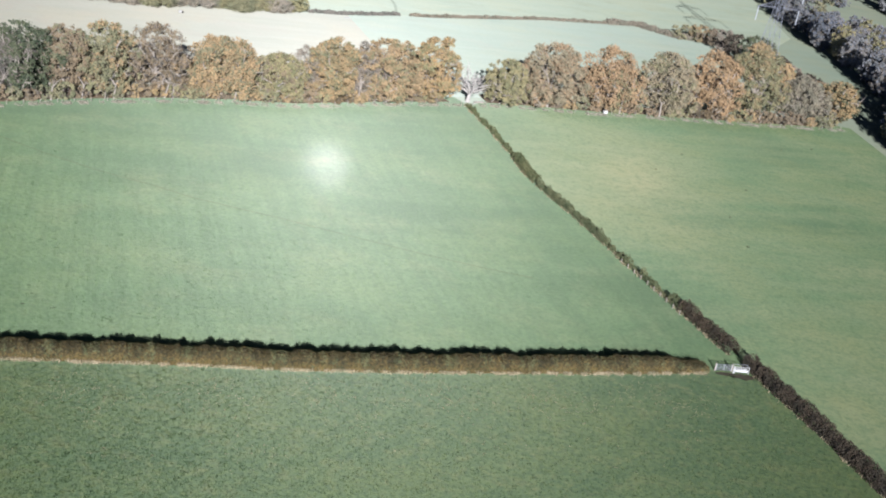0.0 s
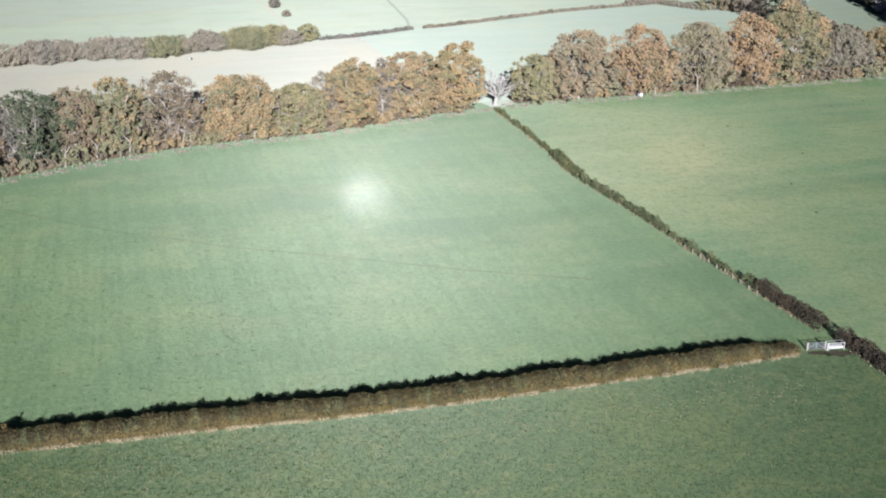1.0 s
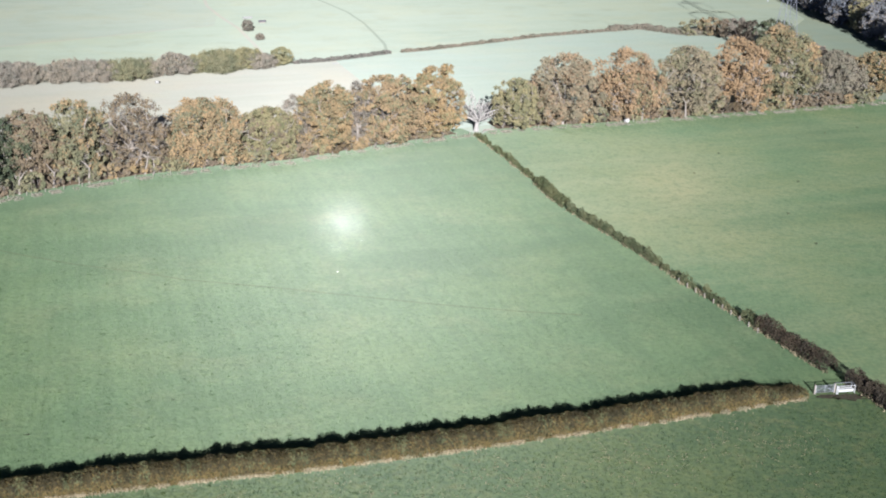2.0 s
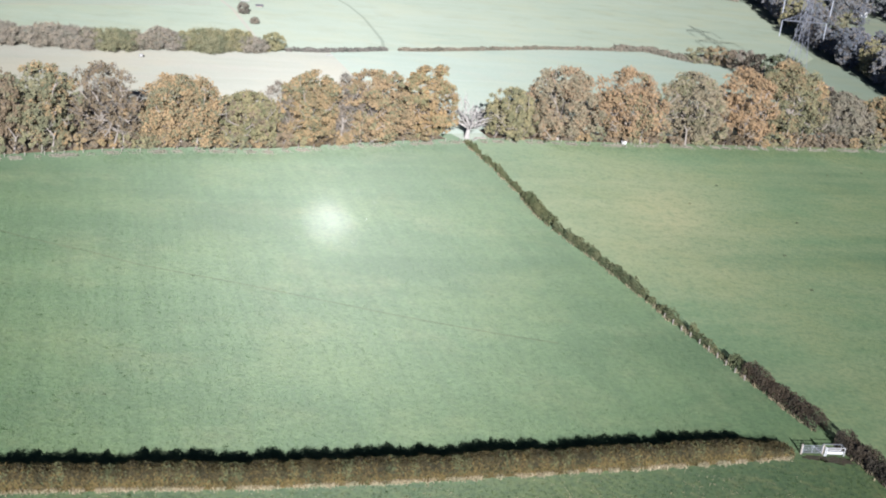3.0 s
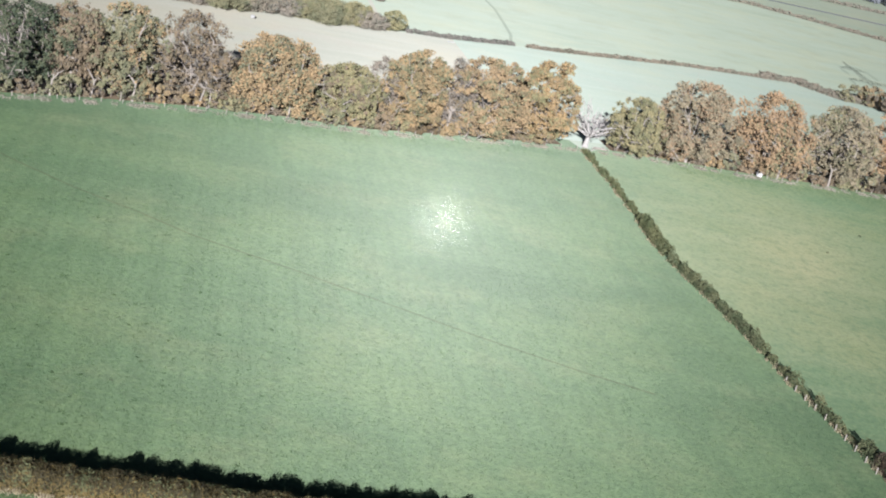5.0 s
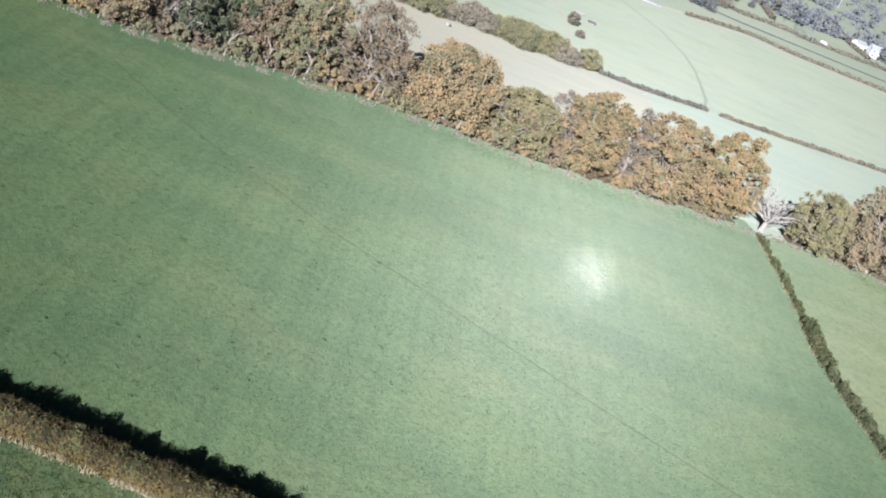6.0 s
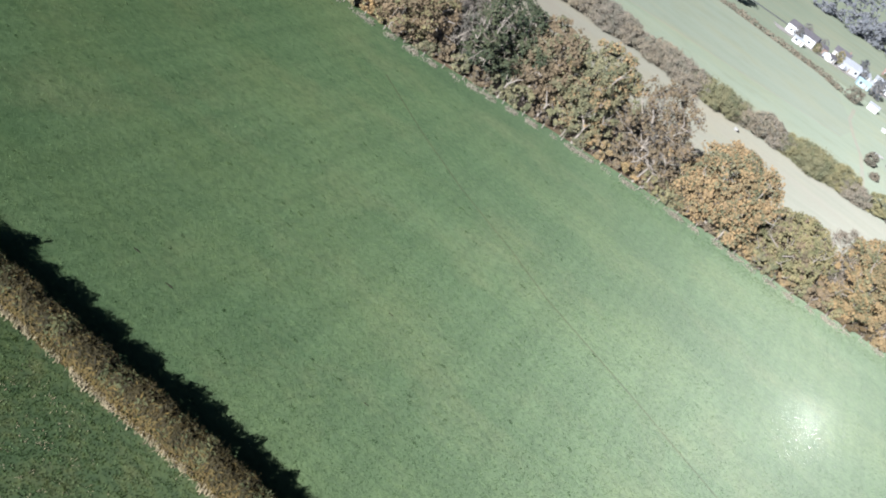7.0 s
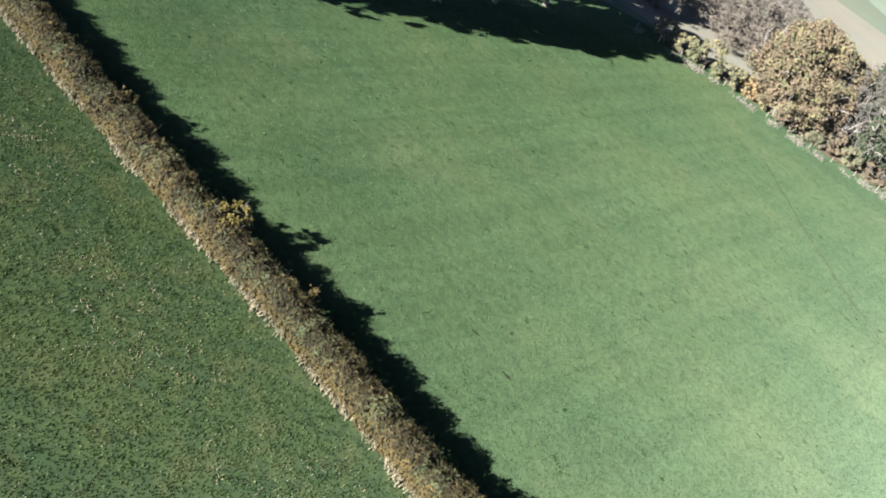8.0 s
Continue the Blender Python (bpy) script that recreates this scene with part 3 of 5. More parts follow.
def tree(x, y, h, w, leaf, label, seed, leaves=20000, size=0.215, low=0.0, bare=0, bark=None, name="oak_tree", group="hedgerow trees", lobes=230, patch=None, lean=(0.0, 0.0), boughs=0, loose=0.75):
    """A broadleaved tree: trunk with limbs, crown of leaf clusters, and bare twigs where it has them."""
    rng = np.random.default_rng(seed)
    ob = thing(name, label, "tree", (x, y, 0), 0, group)
    heads = [(0.0, 0.0, 1.0, 0.82, 0.5)]     # a main head and lower ones beside it: place, height, width, share of the masses
    turn = rng.uniform(0, math.tau)
    for k in range(3):
        a = turn + k * 2.1 + rng.uniform(-0.5, 0.5)
        far = rng.uniform(0.22, 0.36)
        heads.append((math.cos(a) * far * w, math.sin(a) * far * w, rng.uniform(0.6, 0.9), rng.uniform(0.42, 0.58), 0.24))
    lumps = [crown_lobes(h * tall, w * wide, rng, low, max(8, int(lobes * share))) for _, _, tall, wide, share in heads]
    centres = np.concatenate([c + np.array([hx, hy, 0]) for (c, _), (hx, hy, *_) in zip(lumps, heads)])
    radii = np.concatenate([r for _, r in lumps]) * 1.12
    runs = limbs_of(h, centres[rng.choice(len(centres), 16, replace=False)] * np.array([1.0, 1.0, 0.94]), rng, h * 0.022, lean=lean)
    part("trunk", tubes("trunk", runs, bark or BARK), ob)
    if leaves:
        p, d = shell_points(centres, radii, leaves, rng)
        part("crown", cards("crown", p, d, size, LEAF[leaf], rng, loose=loose), ob)
    if boughs:
        runs = []
        for k in rng.choice(np.flatnonzero(centres[:, 2] < 0.72 * h), boughs):
            out = unit(centres[k] - np.array([0, 0, h * 0.3]) + rng.normal(0, 0.6, 3))
            a = Vector(centres[k] + out * radii[k] * 0.7)
            b = a + Vector(out * 0.9 + rng.normal(0, 0.9, 3)) + Vector((0, 0, 0.5))
            runs.append(([a, a.lerp(b, 0.5) + Vector(rng.normal(0, 0.15, 3)), b], [0.13, 0.10, 0.06]))
            for _ in range(3):
                c = b + Vector(rng.normal(0, 0.9, 3)) + Vector((0, 0, 0.3))
                runs.append(([a.lerp(b, rng.uniform(0.4, 1.0)), (b + c) / 2 + Vector(rng.normal(0, 0.15, 3)), c], [0.06, 0.045, 0.02]))
        part("bough_mass", tubes("boughs", runs, BARK_PALE, 4), ob, "pale bare boughs among the leaves")
    if bare:
        p, d = shell_points(centres, radii * 0.95, bare, rng)
        part("twig_mass", cards("twigs", p, unit(d + rng.normal(0, 0.8, d.shape)), 0.07, LEAF["grey"], rng, stretch=9.0, fold=0.8), ob)
    if patch:
        tone, share = patch
        pick = rng.choice(len(radii), max(2, int(len(radii) * share)), replace=False)
        p, d = shell_points(centres[pick], radii[pick] * 1.03, int(leaves * share), rng)
        part("leaf_patch", cards("leaf_patch", p, d, size, LEAF[tone], rng, loose=0.75), ob, "patch of differently coloured autumn leaves")
    return ob


# x, y, height, width, leaf, label, options
WEST_ROW = [
    (-117.0, 257.5, 14.5, 15.0, "brown", "broad brown oak with olive leaves at the field corner", dict(patch=("olive", 0.4))),
    (-109.5, 264.0, 14.0, 9.0, "grey", "grey leafless tree with a pale leaning trunk", dict(leaves=0, bare=2600, bark=BARK_PALE, lean=(2.2, -1.0))),
    (-105.0, 268.0, 16.6, 13.0, "green", "dark green ivy-clad tree with pale branches", dict(bare=1500, bark=BARK_PALE, leaves=19000, boughs=70)),
    (-97.5, 274.5, 15.6, 10.5, "brown", "brown oak at the pasture edge", dict(patch=("olive", 0.3))),
    (-89.5, 279.5, 16.6, 13.5, "olive", "olive-brown oak with a golden top", dict(patch=("gold", 0.3))),
    (-78.5, 286.5, 17.0, 13.5, "brown", "half-bare brown tree with pale grey branches", dict(leaves=9500, bare=2200, bark=BARK_PALE, boughs=40)),
    (-63.0, 293.5, 15.0, 16.0, "gold", "broad golden-orange oak with a pale trunk", dict(patch=("olive", 0.5), leaves=24000, lobes=280)),
    (-49.5, 300.5, 11.4, 12.5, "olive", "low olive-brown tree in the hedgerow", dict(patch=("brown", 0.3))),
    (-44.0, 306.5, 13.5, 8.5, "grey", "slender leafless pinkish-grey tree", dict(leaves=600, bare=2200)),
    (-36.5, 307.5, 16.2, 13.5, "yellowgreen", "oak with yellow-olive autumn leaves", dict(patch=("olive", 0.4))),
    (-29.5, 312.5, 15.5, 8.0, "grey", "pale bare tree between golden oaks", dict(leaves=900, bare=2200, bark=BARK_PALE)),
    (-22.5, 315.5, 16.8, 15.0, "gold", "bright golden oak at the pasture edge", dict(leaves=21000, patch=("olive", 0.35))),
    (-10.5, 322.5, 18.0, 12.0, "yellowgreen", "tall oak with dull yellow-green leaves", dict(patch=("olive", 0.35))),
]
EAST_ROW = [
    (10.5, 334.5, 12.8, 11.0, "olive", "small grey-olive oak beside a dead tree", dict(bare=700)),
    (23.0, 340.0, 18.2, 16.0, "russet", "broad oak with brown-orange leaves", dict(patch=("orange", 0.4))),
    (41.0, 349.0, 18.2, 16.5, "orange", "rounded orange oak in full autumn colour", dict(leaves=21000, patch=("olive", 0.15))),
    (59.5, 358.5, 17.6, 16.0, "russet", "greyish brown oak thinning in autumn", dict(bare=800, patch=("olive", 0.3))),
    (75.0, 366.5, 19.0, 15.5, "orange", "rust-red oak with a forked bare limb below", dict(leaves=21000)),
    (90.0, 375.0, 20.0, 15.5, "olive", "tall grey-green oak at the hedgerow", dict(bare=700, patch=("yellowgreen", 0.25))),
    (107.0, 383.5, 12.6, 15.0, "russet", "low brown oak near the wood", dict(bare=500)),
    (121.0, 389.0, 12.4, 12.0, "yellowgreen", "mixed yellow and dark green tree by the wood", dict(patch=("green", 0.5), bare=300)),
]
for i, (x, y, h, w, leaf, label, options) in enumerate(WEST_ROW + EAST_ROW):
    options = {"bark": BARK_PALE, "low": 0.07, "bare": 260, "boughs": 26, **options}
    tree(x - 0.2, y + 0.6, h * 1.03, w * 1.24, leaf, label, 100 + i, **options)

# trees on the western side, whose shade falls across the pasture
for i, (x, y, h) in enumerate([(-118.5, 130, 16), (-119, 143, 17.5), (-120, 156, 19), (-121, 169, 19), (-122, 182, 18.5), (-124.5, 193, 17.5), (-129, 206, 15), (-133, 218, 13), (-137, 150, 17), (-138, 168, 18), (-139, 186, 18), (-141, 204, 17), (-143, 220, 15), (-146, 236, 13)]):
    tree(x, y, h, 12.5, "olive", "olive oak on the western field edge", 300 + i, leaves=5500, size=0.42, low=0.28, lobes=110, group="western trees")
for i, (x, y, h) in enumerate([(-137, 262, 12), (-146, 262, 13), (-124, 268, 12), (-116, 273, 12), (-133, 270, 12), (-141, 277, 11), (-147, 250, 11), (-154, 268, 12), (-150, 280, 12)]):
    tree(x, y, h, 10, "grey", "grey leafless tree behind the field corner", 320 + i, leaves=0, bare=2500, group="western trees", name="bare_tree")


# ------------------------------------------------------------ hedges
def along(line, step):
    """Points and left-hand normals at even steps along a polyline, and the way gone."""
    pts = np.array(line, float)
    seg = np.linalg.norm(np.diff(pts, axis=0), axis=1)
    gone = np.concatenate([[0], np.cumsum(seg)])
    s = np.arange(0, gone[-1], step)
    p = np.stack([np.interp(s, gone, pts[:, 0]), np.interp(s, gone, pts[:, 1])], 1)
    d = unit(np.gradient(p, axis=0))
    return p, np.stack([-d[:, 1], d[:, 0]], 1), s


def wave(s, seed, *waves):
    """A smooth uneven swing along the way gone."""
    rng = np.random.default_rng(seed)
    out = np.zeros_like(s)
    for length, size in waves:
        for _ in range(3):
            k = length * rng.uniform(0.7, 1.4)
            out += size / 3 * np.sin(math.tau * s / k + rng.uniform(0, math.tau))
    return out


def hedge(name, line, height, width, leaf, label, seed, per_metre=250, size=0.13, twig=10, rough=0.3, straw=0, gaps=0.0, group="hedges", stretch=1.0, foot=""):
    """A field hedge: uneven rounded body of twig clusters, upright shoots, and dry grass at its foot."""
    rng = np.random.default_rng(seed)
    p, side, s = along(line, 0.05)
    n = int(s[-1] * per_metre)
    i = rng.integers(0, len(p), n)
    tall = height * (1 + wave(s, seed, (17, rough * 0.7), (5, rough * 0.8), (1.7, rough * 0.5)))
    wide = width * (1 + wave(s, seed + 1, (13, rough * 0.5), (3.5, rough * 0.5)))
    if foot:
        tall *= np.clip((s[-1] - s) / 7.0, 0.45, 1)      # it runs out low beside the gate
    if gaps:
        full = np.clip(0.9 + wave(s, seed + 2, (9, gaps), (3, gaps)), 0.12, 1.1)
        tall, wide = tall * full, wide * (0.4 + 0.6 * full)
    a = rng.uniform(-0.12, math.pi + 0.12, n)
    c, q = np.cos(a), np.sin(a)
    bulge = np.power(np.abs(c), 0.6) * np.sign(c)
    r = rng.uniform(0.78, 1.06, n)
    off = bulge * wide[i] / 2 * r
    z = np.power(np.clip(q, 0, 1), 0.55) * tall[i] * r
    z = np.where(rng.random(n) < 0.25, z * rng.random(n), z) + 0.05
    centre = np.concatenate([p[i] + side[i] * off[:, None], z[:, None]], 1)
    facing = np.concatenate([side[i] * bulge[:, None], (q + 0.15)[:, None]], 1)
    ob = thing(name, label, "hedge", (0, 0, 0), 0, group)
    if foot:
        # tan low on the front: dry growth, with its sunlit tone painted in
        low = (z < tall[i] * (0.5 + 0.22 * rng.normal(0, 1, n))) & (off < wide[i] * 0.2)
        part("dry_growth", cards("dry_growth", centre[low], facing[low], size, LEAF[foot], rng, stretch), ob, "dry tan growth at the hedge foot, sunlit tone painted in")
        centre, facing, i = centre[~low], facing[~low], i[~low]
        spot = wave(s, seed + 5, (6, 0.6), (2.2, 0.5))[i] + rng.normal(0, 0.4, len(i)) > 0.45
        part("leafy_growth", cards("leafy_growth", centre[spot], facing[spot], size, LEAF["hedge_olive"], rng, stretch), ob, "olive leaves among the brown twigs")
        pale = wave(s, seed + 7, (5, 0.3), (0.9, 0.4))[i] + rng.normal(0, 0.5, len(i)) > 0.75
        part("dry_growth", cards("dry_growth", centre[pale], facing[pale], size, LEAF["tan"], rng, stretch * 1.3), ob, "pale dry stems among the twigs")
        centre, facing = centre[~(spot | pale)], facing[~(spot | pale)]
    part("foliage", cards("foliage", centre, facing, size, LEAF[leaf], rng, stretch), ob)
    if twig:
        m = int(s[-1] * twig)
        i = rng.integers(0, len(p), m)
        off = rng.uniform(-0.42, 0.42, m) * wide[i]
        feet = np.concatenate([p[i] + side[i] * off[:, None], (tall[i] * 0.75)[:, None]], 1)
        part("shoot_mass", blades("shoots", feet, 0.25, height * 0.32, 0.035, LEAF[leaf], rng), ob)
    if straw:
        m = int(s[-1] * straw)
        i = rng.integers(0, len(p), m)
        off = -wide[i] / 2 - np.abs(rng.normal(0.0, 0.32, m)) + 0.25
        thin = rng.random(m) < np.clip(0.5 + wave(s, seed + 3, (7, 0.7), (2.5, 0.8))[i], 0.03, 1)
        feet = np.concatenate([p[i] + side[i] * off[:, None], np.zeros((m, 1))], 1)[thin]
        grass = new("dry_grass", blades("dry_grass", feet, 0.4, 0.5, 0.05, LEAF["straw"], rng))
        tagged(grass, "strip of pale dry grass along a hedge foot", "grass", kind="stuff")
    return ob


p, side, s = along(HEDGE_FOOT, 1.0)
HEDGE_MID = [tuple(v) for v in (p + side * 1.5)]
hedge("hedge", HEDGE_MID, 2.3, 2.5, "hedge_top", "long brown clipped hawthorn hedge across the pasture", 11, per_metre=620, size=0.062, twig=110, rough=0.15, straw=110, stretch=3.0, foot="tan")
RIGHT_MID = [(x - 0.75, y - 0.35) for x, y in RIGHT_HEDGE]
hedge("hedge", RIGHT_MID[0:3], 1.1, 1.2, "hedge_olive", "low thin olive hedge between two pastures", 21, 170, 0.12, 6, 0.6, 30, 0.7)
hedge("hedge", [(14.0, 284.8), (17.0, 274.6), (19.3, 268.1)], 1.8, 2.2, "hedge_olive", "bushy olive stretch of a field hedge", 22, 260, 0.14, 6, 0.3, 18)
hedge("hedge", [(19.7, 266.4), (29.8, 245.5), (33.8, 235.7)], 1.6, 1.6, "hedge_olive", "dense olive hedge between two pastures", 23, 230, 0.13, 8, 0.35, 16, 0.3)
hedge("hedge", [(33.9, 235.8), (37.4, 227.0), (42.8, 215.7), (46.9, 206.5)], 1.3, 1.3, "hedge_olive", "patchy thin hedge with dry grass in its gaps", 24, 150, 0.13, 8, 0.6, 45, 1.0)
hedge("hedge", [(46.8, 207.5), (48.0, 204.9), (51.2, 197.9), (54.2, 191.4)], 2.2, 2.3, "hedge_dark", "full reddish-brown hedge beside the field gate", 25, 380, 0.11, 20, 0.22, 26)
hedge("hedge", [(56.2, 188.2)] + RIGHT_MID[9:], 2.1, 2.6, "hedge_dark", "dark overgrown hedge running down from the gate", 26, 380, 0.12, 16, 0.25, 10)


def bush(x, y, h, w, leaf, label, seed, leaves=900, size=0.2, bare=0, group="bushes", name="bush", lobes=40, loose=0.8):
    rng = np.random.default_rng(seed)
    ob = thing(name, label, "bush", (x, y, 0), 0, group)
    centres, radii = crown_lobes(h, w, rng, 0.0, lobes)
    part("stem_mass", tubes("stems", limbs_of(h, centres[:6], rng, h * 0.02, 0.12), BARK, 5), ob)
    p, d = shell_points(centres, radii, leaves, rng)
    part("foliage", cards("foliage", p, d, size, LEAF[leaf], rng, loose=loose), ob)
    if bare:
        p, d = shell_points(centres, radii * (1.2 if loose > 1 else 1), bare, rng)
        part("twig_mass", cards("twigs", p, d, 0.06, LEAF[leaf if loose > 1 else "grey"], rng, stretch=8, fold=0.8, loose=loose), ob)
    return ob


# a yellow-leaved shrub and some tall shoots that stand out of the long hedge
bush(-72.2, 145.3, 3.2, 3.6, "shrub", "yellow-olive leaved shrub growing out of the hedge", 31, 1300, 0.11, 60)
bush(-64.5, 148.2, 2.9, 2.0, "tan", "tall brown thorn bush in the hedge", 32, 700, 0.1)
bush(-86.0, 141.2, 2.7, 2.2, "tan", "tall brown thorn bush in the hedge", 33, 700, 0.1)

# shrubs that fill the foot of the hedgerow trees
p, side, s = along(TREE_LINE, 3.9)
shrub_rng = np.random.default_rng(5)
for i in range(1, len(p) - 1):
    if -5 < p[i][0] < 9:
        continue
    x, y = p[i] + side[i] * shrub_rng.uniform(2.6, 4.6)
    tone = shrub_rng.choice(["olive", "brown", "hedge", "yellowgreen", "olive"])
    word = {"olive": "olive", "brown": "brown", "hedge": "reddish brown", "yellowgreen": "yellowish"}[str(tone)]
    bush(x, y, shrub_rng.uniform(1.8, 4.6), shrub_rng.uniform(3.4, 6.0), str(tone), word + " shrub under the hedgerow trees", 400 + i, 750, 0.29, 150, "hedgerow shrubs")

# dry grass verge along the hedgerow
rng = np.random.default_rng(17)
p, side, s = along(TREE_LINE, 0.1)
i = rng.integers(0, len(p), 36000)
off = rng.normal(-0.2, 0.75, len(i))
keep = rng.random(len(i)) < np.clip(0.3 + wave(s, 3, (14, 0.6), (4, 0.8))[i], 0.0, 1)
feet = np.concatenate([p[i] + side[i] * off[:, None], np.zeros((len(i), 1))], 1)[keep]
tagged(new("dry_grass", blades("dry_grass", feet, 0.4, 0.4, 0.05, LEAF["verge"], rng)), "pale dry grass verge under the hedgerow trees", "grass", kind="stuff")

# the dead tree where the hedge meets the trees
rng = np.random.default_rng(77)
dead = thing("dead_tree", "dead white barkless oak at the hedge end", "tree", (-0.4, 331.0, 0))
stem = [([(0, 0, -0.2), (0.1, 0, 1.6), (0.3, 0, 3.2)], [0.75, 0.5, 0.42])]
for k in range(22):
    a = rng.uniform(0, math.tau)
    reach, up = rng.uniform(2.6, 7.8), rng.uniform(4.2, 10.0)
    q = Vector((0.3, 0, rng.uniform(2.2, 3.4)))
    e = Vector((math.cos(a) * reach, math.sin(a) * reach, up))
    m = q.lerp(e, 0.5) + Vector(rng.normal(0, 0.5, 3))
    stem.append(([q, m, e], [0.24, 0.15, 0.05]))
    for _ in range(6):
        f = e + Vector(rng.normal(0, 1.2, 3))
        stem.append(([m.lerp(e, rng.uniform(0.1, 0.8)), (m + f) / 2 + Vector(rng.normal(0, 0.4, 3)), f], [0.09, 0.07, 0.03]))
part("trunk", tubes("trunk", stem, BARK_DEAD), dead)
log = thing("fallen_log", "pale fallen log in the grass beside the dead tree", "log", (3.2, 331.6, 0.25), 20)
part("stem", tubes("stem", [([(-1.6, 0, 0), (0, 0.1, 0.05), (1.6, 0, 0)], [0.3, 0.26, 0.2]), ([(0.5, 0, 0.1), (1.0, 0.4, 0.7)], [0.1, 0.05])], BARK_PALE), log)

# pale trunks and limbs at the pasture edge, in front of the crowns
for x, y, h, dx in [(-59.2, 293.6, 4.2, 0.2), (-75.2, 285.2, 5.0, 1.2), (-73.3, 286.0, 3.2, 0.1), (-92.0, 273.4, 3.2, 0.4), (-85.5, 277.5, 3.5, 0.3), (-97.5, 268.0, 3.0, 0.2), (45.0, 348.6, 3.6, 0.2), (57.8, 353.8, 4.0, -0.3), (86.5, 366.5, 2.4, 0.0), (91.0, 368.5, 2.4, 0.2)]:
    rng = np.random.default_rng(int(1000 + x * 3))
    t = thing("tree_stem", "pale bare stem at the edge of the trees", "tree", (x, y - 1.1, 0), 0, "pale stems")
    runs = [([(0, 0, -0.1), (dx * 0.5, 0, h * 0.5), (dx, 0, h)], [0.27, 0.2, 0.15])]
    for _ in range(3):
        e = Vector((dx, 0, h)) + Vector((rng.normal(0, 1.2), rng.normal(0, 0.6), rng.uniform(1, 2.6)))
        runs.append(([(dx, 0, h), Vector((dx, 0, h)).lerp(e, 0.5) + Vector(rng.normal(0, 0.25, 3)), e], [0.16, 0.1, 0.04]))
    part("trunk", tubes("trunk", runs, BARK_PALE), t)
arch = thing("arched_limb", "bare pale limb arching to the ground under an oak", "branch", (77.5, 361.8, 0))
part("limb", tubes("limb", [([(-2.2, 0.5, 0), (-2.4, 0, 2.2), (-1.0, 0, 3.8), (0.9, 0, 4.0), (2.2, 0, 2.4), (2.0, 0, 0)], [0.26, 0.24, 0.22, 0.18, 0.15, 0.1]), ([(0.9, 0, 4.0), (2.0, 0.4, 5.6)], [0.14, 0.05])], BARK_PALE), arch)
crate = thing("feed_bin", "small white feed bin under the trees", "bin", (40.5, 344.8, 0), 25)
part("body", boxes("body", [(-0.6, -0.4, 0.1, 0.6, 0.4, 0.8)], WHITE, 0.08), crate)
part("lid", boxes("lid", [(-0.65, -0.45, 0.8, 0.65, 0.45, 0.88)], WHITE, 0.04), crate)

# ------------------------------------------------------------ gate and trough
GATE = thing("field_gate", "galvanised steel field gate closing the hedge gap", "gate", (49.7, 184.0, 0), 12)
for z in (0.25, 0.5, 0.75, 1.0, 1.28):
    part("rail", tubes("rail", [([(0.05, 0, z), (2.85, 0, z)], [0.045, 0.045])], STEEL, 6), GATE)
for x in (0.05, 1.45, 2.85):
    part("upright", boxes("upright", [(x - 0.04, -0.04, 0.2, x + 0.04, 0.04, 1.34)], STEEL), GATE)
for a, b in (((0.08, 0.27), (1.42, 1.24)), ((2.82, 0.27), (1.48, 1.24))):
    part("brace", tubes("brace", [([(a[0], 0.05, a[1]), (b[0], 0.05, b[1])], [0.035, 0.035])], STEEL, 6), GATE)
for x in (-0.1, 2.98):
    post = thing("gate_post", "weathered wooden gate post", "post", (49.7 + x * math.cos(radians(12)), 184.0 + x * math.sin(radians(12)), 0), 12, "gate posts")
    part("shaft", boxes("shaft", [(-0.09, -0.09, -0.2, 0.09, 0.09, 1.5)], WOOD, 0.015), post)
TROUGH = thing("cattle_feeder", "white cattle trough in an open rail frame beside the gate", "feeder", (54.1, 185.0, 0), 12)
part("basin", boxes("basin", [(-1.0, -0.36, 0.22, 1.3, 0.2, 0.28), (-1.0, -0.36, 0.28, 1.3, -0.31, 0.62), (-1.0, 0.15, 0.28, 1.3, 0.2, 0.62), (-1.0, -0.31, 0.28, -0.95, 0.15, 0.62), (1.25, -0.31, 0.28, 1.3, 0.15, 0.62)], DULL_WHITE), TROUGH)
part("feed", boxes("feed", [(-0.94, -0.3, 0.28, 1.24, 0.14, 0.5)], RUBBER), TROUGH, "dark feed inside the basin")
for x, y, thick, high in ((-1.4, -0.5, 0.06, 1.35), (-1.18, -0.5, 0.04, 1.25), (1.4, -0.5, 0.04, 1.25), (-1.4, 0.5, 0.03, 1.25), (1.4, 0.5, 0.03, 1.25)):
    part("leg", boxes("leg", [(x - thick, y - thick, 0, x + thick, y + thick, high)], DULL_WHITE if y < 0 else STEEL), TROUGH)
part("rail", boxes("rail", [(-1.36, -0.53, 1.18, 1.36, -0.47, 1.25)], DULL_WHITE), TROUGH)
part("rail", boxes("rail", [(-1.36, 0.475, 1.2, 1.36, 0.525, 1.25)], STEEL), TROUGH)
for x in (-1.4, 1.4):
    part("rail", boxes("rail", [(x - 0.025, -0.45, 1.19, x + 0.025, 0.45, 1.24)], STEEL), TROUGH)

# ground trodden bare round the feeder and the gate
rng = np.random.default_rng(91)
for cx, cy, rx, ry in ((54.3, 183.4, 2.4, 1.1), (51.2, 183.3, 1.6, 0.6)):
    ring = [(cx + rx * k * math.cos(a), cy + ry * k * math.sin(a)) for a, k in zip(np.linspace(0, math.tau, 28, endpoint=False), rng.uniform(0.55, 1.2, 28))]
    sheet("mud", ring, 0.016 if rx > 2 else 0.013, MUD, "brown mud trodden bare beside the cattle feeder")
